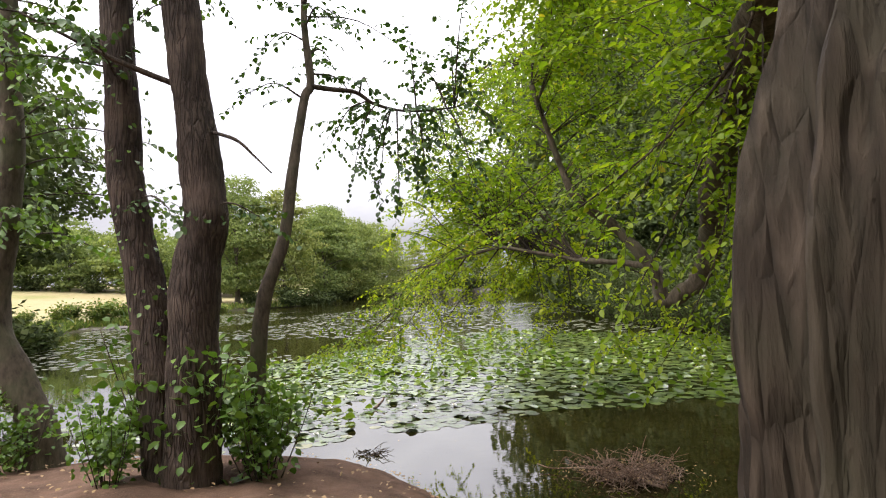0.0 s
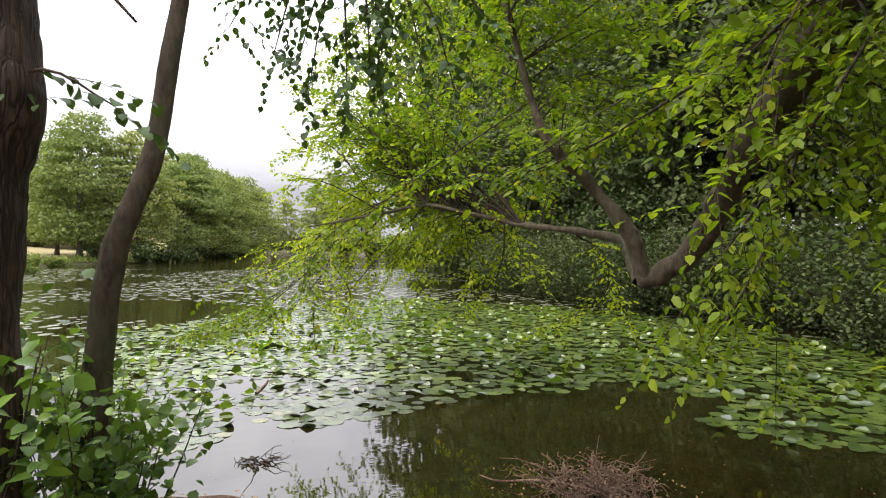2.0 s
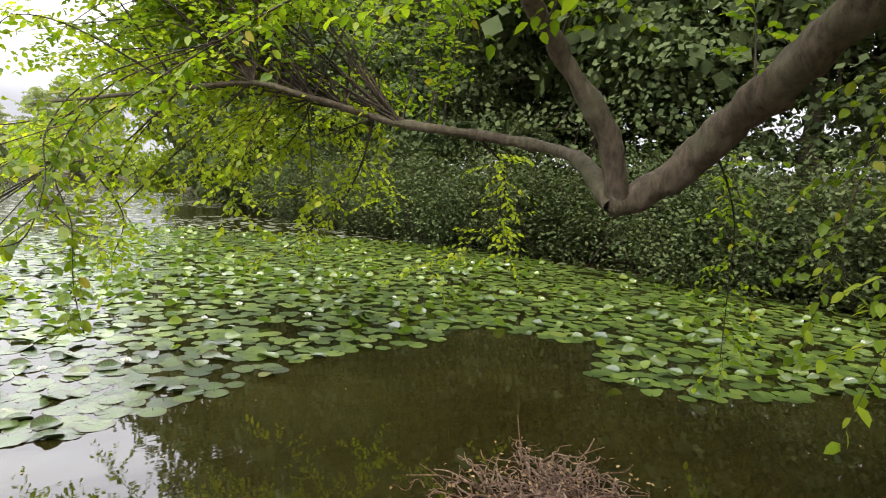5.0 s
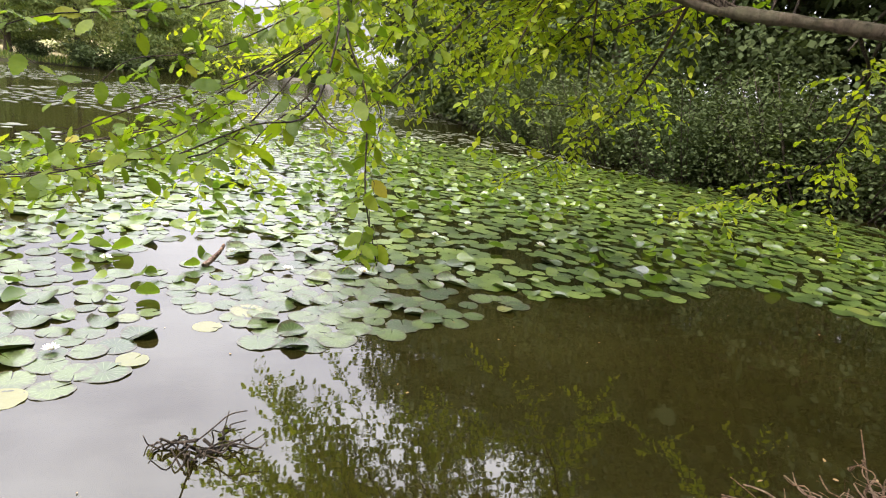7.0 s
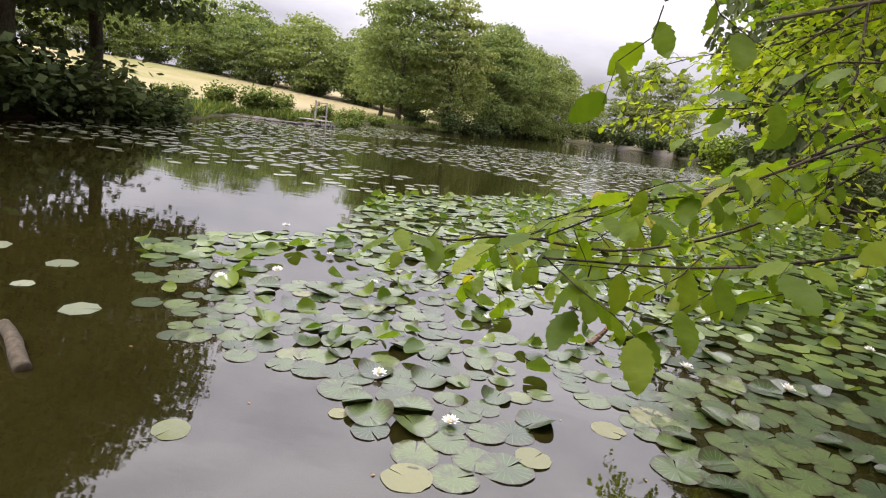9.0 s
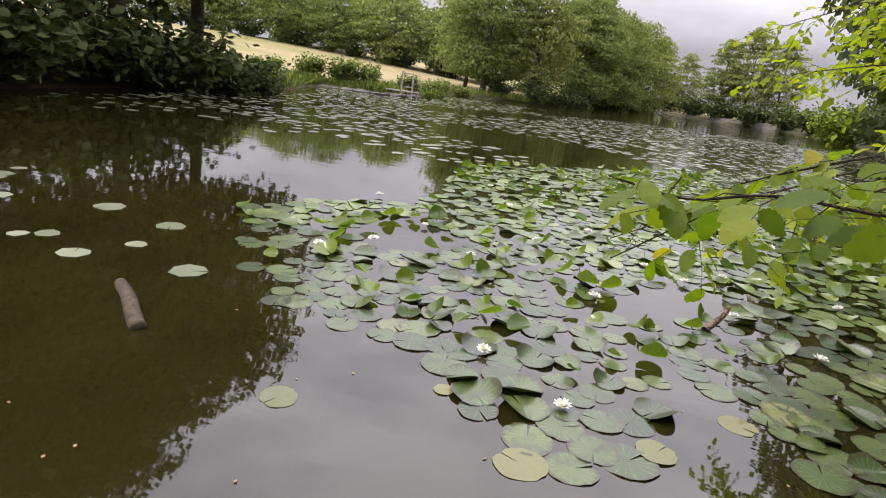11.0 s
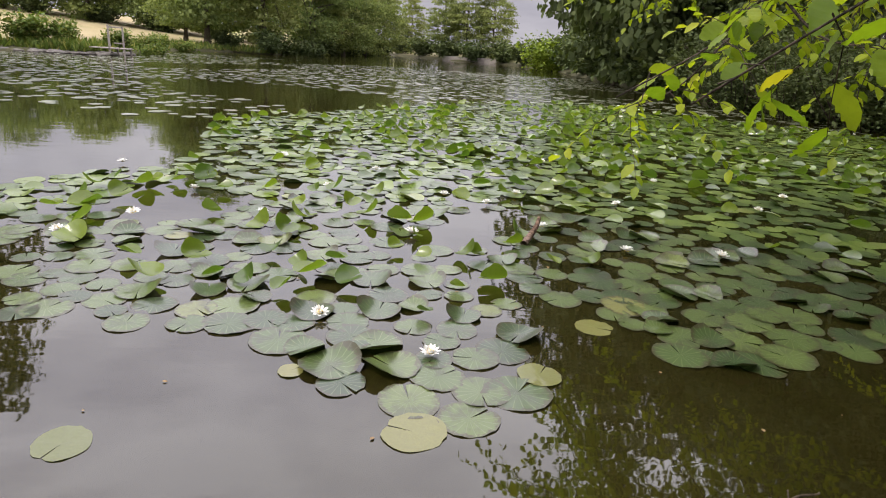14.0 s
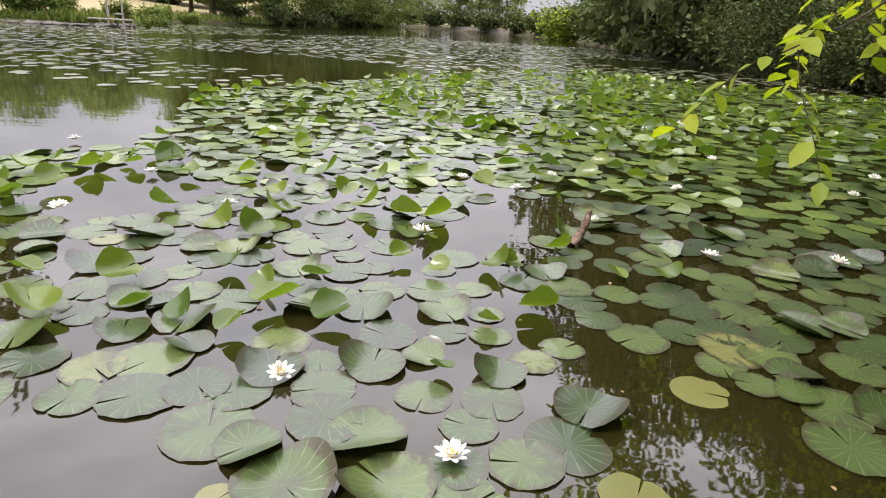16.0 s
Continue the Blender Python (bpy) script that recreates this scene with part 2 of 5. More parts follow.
def pad_material(name, stops, gloss, light, veins=False, coat=0.5):
    m, n, l, b = material(name)
    g = n.new("ShaderNodeNewGeometry")
    o = n.new("ShaderNodeObjectInfo")
    add = n.new("ShaderNodeMath")
    add.operation = "ADD"
    l.new(g.outputs["Random Per Island"], add.inputs[0])
    l.new(o.outputs["Random"], add.inputs[1])
    fr = n.new("ShaderNodeMath")
    fr.operation = "FRACT"
    l.new(add.outputs[0], fr.inputs[0])
    col = ramp(n, l, fr.outputs[0], stops)
    spots = noise_tex(n, l, 16.0, 6, 0.7, g.outputs["Position"])
    col = mixed(n, l, ramp(n, l, spots, [(0.58, (0, 0, 0)), (0.74, (0.35, 0.35, 0.35))]), col, (0.17, 0.16, 0.06))
    fine = noise_tex(n, l, 90.0, 3, 0.6, g.outputs["Position"])
    col = mixed(n, l, 0.3, col, ramp(n, l, fine, [(0.3, (0.7, 0.7, 0.7)), (0.7, (1.2, 1.2, 1.2))]), "MULTIPLY")
    l.new(col, b.inputs["Base Color"])
    b.inputs["Roughness"].default_value = gloss
    b.inputs["Specular IOR Level"].default_value = 0.5
    b.inputs["Coat Weight"].default_value, b.inputs["Coat IOR"].default_value, b.inputs["Coat Roughness"].default_value = coat, 1.65, 0.13
    rise = spots
    if veins:
        tc = n.new("ShaderNodeTexCoord")
        gr = n.new("ShaderNodeTexGradient")
        gr.gradient_type = "RADIAL"
        l.new(tc.outputs["Object"], gr.inputs["Vector"])
        ml = n.new("ShaderNodeMath")
        ml.operation = "MULTIPLY"
        ml.inputs[1].default_value = 2 * math.pi * 17
        l.new(gr.outputs["Fac"], ml.inputs[0])
        sn = n.new("ShaderNodeMath")
        sn.operation = "COSINE"
        l.new(ml.outputs[0], sn.inputs[0])
        line = ramp(n, l, sn.outputs[0], [(0.9, (0, 0, 0)), (1.0, (0.7, 0.7, 0.7))])
        col = mixed(n, l, mixed(n, l, 1.0, line, (0.8, 0.8, 0.8), "MULTIPLY"), col, (0.2, 0.23, 0.11))
        l.new(col, b.inputs["Base Color"])
        rise = mixed(n, l, 0.5, spots, line)
        far = n.new("ShaderNodeVectorMath")
        far.operation = "LENGTH"
        l.new(tc.outputs["Object"], far.inputs[0])
        stain = noise_tex(n, l, 5.0, 5, 0.7, g.outputs["Position"])
        col = mixed(n, l, ramp(n, l, stain, [(0.5, (0, 0, 0)), (0.62, (0.55, 0.55, 0.55))]), col, (0.035, 0.035, 0.02))
        worn = mixed(n, l, 0.3, far.outputs["Value"], noise_tex(n, l, 9.0, 5, 0.7, tc.outputs["Object"]))
        col = mixed(n, l, ramp(n, l, worn, [(0.44, (0, 0, 0)), (0.48, (0.85, 0.85, 0.85))]), col, (0.045, 0.035, 0.018))
        l.new(col, b.inputs["Base Color"])
    bumped(n, l, b, rise, 0.35, 0.008)
    tr = n.new("ShaderNodeBsdfTranslucent")
    l.new(mixed(n, l, 1.0, col, (1.3, 1.5, 0.5), "MULTIPLY"), tr.inputs["Color"])
    mx = n.new("ShaderNodeMixShader")
    mx.inputs["Fac"].default_value = light
    l.new(b.outputs[0], mx.inputs[1])
    l.new(tr.outputs[0], mx.inputs[2])
    l.new(mx.outputs[0], n["Material Output"].inputs["Surface"])
    return m


def plain_material(name, a, b2, scale, rough=0.8, metal=0.0):
    m, n, l, b = material(name)
    tc = n.new("ShaderNodeTexCoord")
    f = noise_tex(n, l, scale, 6, 0.6, tc.outputs["Object"])
    l.new(ramp(n, l, f, [(0.3, a), (0.7, b2)]), b.inputs["Base Color"])
    b.inputs["Roughness"].default_value, b.inputs["Metallic"].default_value = rough, metal
    bumped(n, l, b, f, 0.4, 0.01)
    return m


PAD_STOPS = [(0.0, (0.035, 0.06, 0.012)), (0.5, (0.08, 0.125, 0.02)), (0.98, (0.15, 0.205, 0.034)), (1.0, (0.18, 0.18, 0.04))]
WATER = water_material()
GROUND = ground_material()
PAD = pad_material("lily_pad", PAD_STOPS, 0.4, 0.06)
PAD_NEAR = pad_material("near_lily_pad", [(0.0, (0.02, 0.042, 0.012)), (0.5, (0.05, 0.085, 0.02)), (0.96, (0.1, 0.14, 0.034)), (1.0, (0.17, 0.17, 0.05))], 0.4, 0.06, True, 0.45)
# far pads: the sky's sheen at low angles is put into a paler colour
PAD_SHEEN = pad_material("sheen_lily_pad", [(0.0, (0.17, 0.19, 0.12)), (1.0, (0.3, 0.32, 0.22))], 0.4, 0.05)
PAD_RAISED = pad_material("raised_pad", [(0.0, (0.07, 0.125, 0.016)), (1.0, (0.18, 0.24, 0.025))], 0.4, 0.42)
PAD_OLD = pad_material("yellowing_pad", [(0.0, (0.09, 0.11, 0.025)), (1.0, (0.17, 0.165, 0.04))], 0.4, 0.1)
PETAL = plain_material("petal", (0.78, 0.78, 0.74), (0.86, 0.85, 0.82), 30, 0.5)
STAMEN = plain_material("stamen", (0.75, 0.5, 0.04), (0.85, 0.62, 0.08), 60, 0.6)
GREY_TIMBER = plain_material("grey_timber", (0.2, 0.175, 0.15), (0.38, 0.34, 0.3), 9)
STONE = plain_material("shore_stone", (0.06, 0.052, 0.045), (0.17, 0.155, 0.135), 5)
STICK_LEAF = plain_material("dead_leaf", (0.16, 0.09, 0.04), (0.36, 0.25, 0.12), 12)

# ---- mesh tools ----
rng = np.random.default_rng(11)


class Geo:
    """Collects vertices and faces, and makes one mesh of them."""

    def __init__(self):
        self.v, self.f, self.n = [], [], 0

    def add(self, verts, faces):
        verts, faces = np.asarray(verts, float).reshape(-1, 3), np.asarray(faces, int)
        self.v.append(verts)
        self.f.append(faces + self.n)
        self.n += len(verts)

    def mesh(self, name, mat, smooth=True):
        me = bpy.data.meshes.new(name)
        if self.n:
            verts = np.concatenate(self.v)
            loops = np.concatenate([f.ravel() for f in self.f])
            sizes = np.concatenate([np.full(len(f), f.shape[1]) for f in self.f])
            me.vertices.add(len(verts))
            me.vertices.foreach_set("co", verts.ravel())
            me.loops.add(len(loops))
            me.loops.foreach_set("vertex_index", loops)
            me.polygons.add(len(sizes))
            me.polygons.foreach_set("loop_start", np.concatenate([[0], np.cumsum(sizes)[:-1]]))
            me.polygons.foreach_set("use_smooth", np.full(len(sizes), smooth))
            me.update(calc_edges=True)
            me.validate()
        me.materials.append(mat)
        return me


def part(name, geo, mat, parent=None, label="", smooth=True):
    ob = new(name, geo.mesh(name, mat, smooth) if isinstance(geo, Geo) else geo)
    if parent is not None:
        ob.parent = parent
    if label:
        ob["label"] = label
    return ob


def unit(a):
    return a / np.maximum(np.linalg.norm(a, axis=-1, keepdims=True), 1e-9)


def smooth_line(pts, per=4):
    """A Catmull-Rom line through pts."""
    p = np.asarray(pts, float)
    p = np.vstack([2 * p[0] - p[1], p, 2 * p[-1] - p[-2]])
    out = []
    for i in range(1, len(p) - 2):
        for s in np.linspace(0, 1, per, endpoint=False):
            a, b, c, d = p[i - 1:i + 3]
            out.append(0.5 * (2 * b + (c - a) * s + (2 * a - 5 * b + 4 * c - d) * s * s + (3 * b - a - 3 * c + d) * s ** 3))
    out.append(p[-2])
    return np.array(out)


def tube(geo, pts, r0, r1, sides=6, rough=0.0, flare=0.0, freq=3.0):
    """A tapered limb along pts, with an uneven skin."""
    p = np.asarray(pts, float)
    k = len(p)
    tang = unit(np.gradient(p, axis=0))
    ref = np.array([0.3, 0.2, 0.93]) if abs(tang[0][2]) < 0.8 else np.array([0.9, 0.4, 0.1])
    side = unit(np.cross(tang, ref))
    up = np.cross(side, tang)
    s = np.linspace(0, 1, k)
    rad = r0 + (r1 - r0) * s + flare * r0 * np.exp(-s * 9)
    ang = np.linspace(0, 2 * np.pi, sides, endpoint=False)
    ring = np.cos(ang)[None, :, None] * side[:, None] + np.sin(ang)[None, :, None] * up[:, None]
    verts = p[:, None] + ring * rad[:, None, None]
    if rough:
        flat = verts.reshape(-1, 3)
        push = np.array([noise.noise(Vector((q[0] * freq, q[1] * freq, q[2] * freq * 0.4))) + 0.5 * noise.noise(Vector(q * freq * 2.7)) for q in flat]).reshape(k, sides, 1)
        verts = verts + ring * push * rough * rad[:, None, None]
    i, j = np.meshgrid(np.arange(k - 1), np.arange(sides), indexing="ij")
    a, b = i * sides + j, i * sides + (j + 1) % sides
    geo.add(np.vstack([verts.reshape(-1, 3), p[-1:]]), np.stack([a, b, b + sides, a + sides], -1).reshape(-1, 4))
    last = (k - 1) * sides
    cap = np.stack([last + np.arange(sides), last + (np.arange(sides) + 1) % sides, np.full(sides, k * sides)], -1)
    geo.f.append(cap + geo.n - len(verts.reshape(-1, 3)) - 1)


def blades(geo, pos, along, normal, length, width):
    """Pointed oval leaves, folded along the midrib, one at each place."""
    along = unit(along)
    side = unit(np.cross(normal, along))
    nrm = np.cross(along, side)
    L, W = length[:, None], width[:, None]
    fold = 0.12 * W
    v = np.stack([
        pos,
        pos + along * L * 0.3 + side * W * 0.46 + nrm * fold, pos + along * L * 0.32, pos + along * L * 0.3 - side * W * 0.46 + nrm * fold,
        pos + along * L * 0.68 + side * W * 0.4 + nrm * fold * 0.4, pos + along * L * 0.7 - nrm * fold * 0.4, pos + along * L * 0.68 - side * W * 0.4 + nrm * fold * 0.4,
        pos + along * L - nrm * fold * 1.4], 1)
    n = len(pos)
    base = np.arange(n)[:, None] * 8
    t = np.array([[0, 2, 1], [0, 3, 2], [4, 5, 7], [5, 6, 7]])
    q = np.array([[1, 2, 5, 4], [2, 3, 6, 5]])
    geo.add(v.reshape(-1, 3), (base[:, :, None] + t[None]).reshape(-1, 3))
    geo.f.append((base[:, :, None] + q[None]).reshape(-1, 4) + geo.n - n * 8)


def toothed_blades(geo, pos, along, normal, length, width):
    """Finer leaves for the branches that hang close by: toothed edge, ribs, a droop."""
    along = unit(along)
    side = unit(np.cross(normal, along))
    nrm = np.cross(along, side)
    L, W = length[:, None], width[:, None]
    u = np.array([0.0, 0.1, 0.14, 0.25, 0.29, 0.42, 0.46, 0.6, 0.64, 0.76, 0.8, 0.9, 1.0])
    w = np.array([0.03, 0.27, 0.3, 0.42, 0.45, 0.48, 0.5, 0.45, 0.46, 0.34, 0.33, 0.17, 0.0])
    w = w * np.where(np.arange(13) % 2, 1.08, 0.88)
    bend = rng.uniform(0.05, 0.3, (len(pos), 1))
    rows = []
    for a, b in zip(u, w):
        c = pos + along * L * a - nrm * L * bend * a * a
        lift = nrm * W * (0.12 * b + 0.07 * math.sin(a * 40))
        rows += [c + side * W * b + lift, c, c - side * W * b + lift]
    v = np.stack(rows, 1)
    n = len(pos)
    base = np.arange(n)[:, None, None] * 39
    q = np.array([[3 * k + j, 3 * k + j + 1, 3 * k + j + 4, 3 * k + j + 3] for k in range(12) for j in range(2)])
    geo.add(v.reshape(-1, 3), (base + q[None]).reshape(-1, 4))


def cards(geo, pos, normal, size):
    """Small bent clumps of foliage for far crowns: two triangles in a fold."""
    n = len(pos)
    ref = unit(rng.normal(size=(n, 3)))
    a = unit(np.cross(normal, ref))
    b = np.cross(normal, a)
    s = size[:, None]
    k = rng.uniform(0.5, 1.0, (n, 1))
    v = np.stack([pos - a * s, pos - b * s * k + normal * s * 0.25, pos + a * s, pos + b * s * k - normal * s * 0.25], 1)
    base = np.arange(n)[:, None] * 4
    geo.add(v.reshape(-1, 3), (base[:, :, None] + np.array([[0, 1, 2], [0, 2, 3]])[None]).reshape(-1, 3))


# where a walker needs clear air
CLEAR = smooth_line([(-0.1, 0.24, 2.72), (-0.57, 1.9, 2.66), (-1.0, 3.73, 2.54), (-0.78, 6.0, 2.3), (-1.24, 7.05, 2.09), (-1.79, 7.69, 1.94), (-2.55, 8.3, 1.55), (-2.52, 9.04, 1.42), (-2.54, 9.61, 1.33)], 6)


def clear_of_walk(pos, gap):
    d = np.min(np.linalg.norm(pos[:, None] - CLEAR[None], axis=2), axis=1)
    return d > gap


def shoot(leaves, twigs, start, way, length, size=0.07, droop=0.14, step=0.045, aspect=0.55, r=0.004, sag=0.15, gap=0.3, fine=False):
    """One leafy shoot: a thin twig with leaves to both sides in a layer."""
    way = unit(np.asarray(way, float))
    k = max(4, int(length / 0.12))
    s = np.linspace(0, 1, k)[:, None]
    wob = np.cumsum(rng.normal(0, 0.012, (k, 3)), axis=0)
    pts = start + way * s * length + np.array([0, 0, -droop]) * s ** 2 * length + wob
    if twigs is not None:
        tube(twigs, pts, r, r * 0.35, 3)
    n = max(3, int(length / step))
    u = (np.arange(n) + 0.7) / n
    idx = u * (k - 1)
    lo = np.clip(idx.astype(int), 0, k - 2)
    f = (idx - lo)[:, None]
    at = pts[lo] * (1 - f) + pts[lo + 1] * f
    tan = unit(pts[lo + 1] - pts[lo])
    flat = unit(np.cross(tan, [0, 0, 1.0]) + 1e-6)
    sign = np.where(np.arange(n) % 2, 1.0, -1.0)[:, None]
    along = tan * 0.65 + flat * sign * 0.8 + rng.normal(0, 0.22, (n, 3)) + np.array([0, 0, -sag])
    normal = unit(np.array([0, 0, 1.0]) + rng.normal(0, 0.42, (n, 3)))
    ln = size * rng.uniform(0.6, 1.15, n)
    ok = clear_of_walk(at, gap)
    if ok.any():
        (toothed_blades if fine else blades)(leaves, at[ok], along[ok], normal[ok], ln[ok], ln[ok] * aspect)


def leafy(leaves, twigs, line, every=0.14, length=(0.25, 0.6), spread=1.0, start=0.0, size=0.07, tip=True, **more):
    """Shoots all along a branch."""
    p = smooth_line(line, 6)
    seg = np.linalg.norm(np.diff(p, axis=0), axis=1)
    total = seg.sum()
    cum = np.concatenate([[0], np.cumsum(seg)])
    for d in np.arange(start * total, total, every):
        i = min(np.searchsorted(cum, d, side="right") - 1, len(seg) - 1)
        at = p[i] + (p[i + 1] - p[i]) * (d - cum[i]) / max(seg[i], 1e-6)
        tan = unit(p[i + 1] - p[i])
        way = tan * 0.6 + rng.normal(0, 1, 3) * np.array([1, 1, 0.35]) * spread
        shoot(leaves, twigs, at, way, rng.uniform(*length), size, **more)
    if tip:
        shoot(leaves, twigs, p[-1], p[-1] - p[-2], length[1] * 0.8, size, **more)


# ---- the large structure: ground, water ----
def drawn_in(x, y):
    """Far places lie nearer than they look: new x, y and the size to go with it."""
    dx, dy = x + 2.0, y - 8.0
    d = math.hypot(dx, dy)
    k = 1.0 if d < 24 else (24 + 0.5 * (d - 24)) / d
    return -2.0 + k * dx, 8.0 + k * dy, k


FAR_SHORE = [(6.0, 3.9), (3.2, 4.4), (1.3, 5.2), (0.5, 6.2), (0.05, 7.2), (-0.6, 8.0), (-1.7, 8.65), (-2.6, 9.0), (-3.5, 8.7), (-4.6, 8.3), (-6.5, 8.9), (-10, 9.3), (-15, 11),
         (-19, 17), (-21, 24), (-24, 33), (-29, 45), (-36, 56), (-37, 62), (-31.5, 62), (-30.5, 68), (-40, 104), (-36, 117), (-29, 115), (-27, 146), (-21, 240),
         (3, 204), (18, 194), (28, 168), (20, 95), (14, 45), (13.5, 30), (15.5, 20), (17, 14), (17, 8), (12, 5)]
SHORE = [drawn_in(x, y)[:2] for x, y in FAR_SHORE]


def shore_distance(x, y):
    """Metres from the water's edge: above nought on land."""
    x, y = np.asarray(x, float), np.asarray(y, float)
    best, inside = np.full(x.shape, 1e9), np.zeros(x.shape, bool)
    for (ax, ay), (bx, by) in zip(SHORE, SHORE[1:] + SHORE[:1]):
        dx, dy = bx - ax, by - ay
        t = np.clip(((x - ax) * dx + (y - ay) * dy) / (dx * dx + dy * dy), 0, 1)
        best = np.minimum(best, np.hypot(x - ax - t * dx, y - ay - t * dy))
        if by != ay:
            inside ^= ((ay > y) != (by > y)) & (x < (bx - ax) * (y - ay) / (by - ay) + ax)
    return np.where(inside, -best, best)


def step_up(a, b, v):
    t = np.clip((v - a) / (b - a), 0, 1)
    return t * t * (3 - 2 * t)


def height(x, y):
    d = shore_distance(x, y)
    land = 0.06 + 1.12 * (1 - np.exp(-np.maximum(d, 0) / 1.15))
    land = land - 0.42 * np.exp(-((x + 2.6) ** 2 + (y - 8.1) ** 2) / 0.9)
    land = np.where((y > 22) | (x < -9), 0.05 + 0.5 * (1 - np.exp(-np.maximum(d, 0) / 1.0)), land)
    land = land + 3.6 * step_up(1.5, 58, d) * step_up(24, 40, y) * step_up(0, -26, x)
    land = land + 2.5 * step_up(0, 14, d) * step_up(7, 13, x)
    return np.where(d > 0, np.maximum(land, 0.03), -0.05 - 0.5 * np.minimum(-d, 2.4))


def ground_sheet():
    u = np.linspace(-1, 1, 231)
    xs, ys = -1.0 + 1.6 * np.sinh(6.6 * u), 6.0 + 1.6 * np.sinh(6.6 * u)
    gx, gy = np.meshgrid(xs, ys, indexing="ij")
    gz = height(gx, gy)
    near = np.hypot(gx + 1, gy - 6) < 14
    rough = np.zeros_like(gz)
    for i, j in zip(*np.nonzero(near & (gz > 0))):
        rough[i, j] = 0.06 * noise.noise(Vector((gx[i, j] * 1.3, gy[i, j] * 1.3, 0))) + 0.035 * noise.noise(Vector((gx[i, j] * 4.1, gy[i, j] * 4.1, 3)))
    gz = gz + rough
    n = len(u)
    i, j = np.meshgrid(np.arange(n - 1), np.arange(n - 1), indexing="ij")
    a = i * n + j
    g = Geo()
    g.add(np.stack([gx, gy, gz], -1), np.stack([a, a + n, a + n + 1, a + 1], -1).reshape(-1, 4))
    return tagged(part("ground", g, GROUND), "bare brown earth bank and dry golden meadow beyond", "ground", kind="structure")


def water_sheet():
    g = Geo()
    g.add([(-60, 2, 0), (45, 2, 0), (45, 260, 0), (-60, 260, 0)], [[0, 1, 2, 3]])
    return tagged(part("water", g, WATER), "still dark brown pond water mirroring the sky", "water", kind="structure")


ground_sheet()
water_sheet()


def ground_at(x, y):
    return float(height(np.array(x), np.array(y)))


# ---- trees ----
def tree_root(name, x, y, z, label, category="tree", group=""):
    ob = new(name)
    ob.location = (x, y, z)
    return tagged(ob, label, category, group)


def child(name, geo, mat, root, label="", kind="", under=None):
    """A part whose mesh was made in world places."""
    loc = np.array(root.location)
    geo.v = [v - loc for v in geo.v]
    ob = part(name, geo, mat, under or root, label)
    if kind:
        ob["kind"] = kind
    return ob


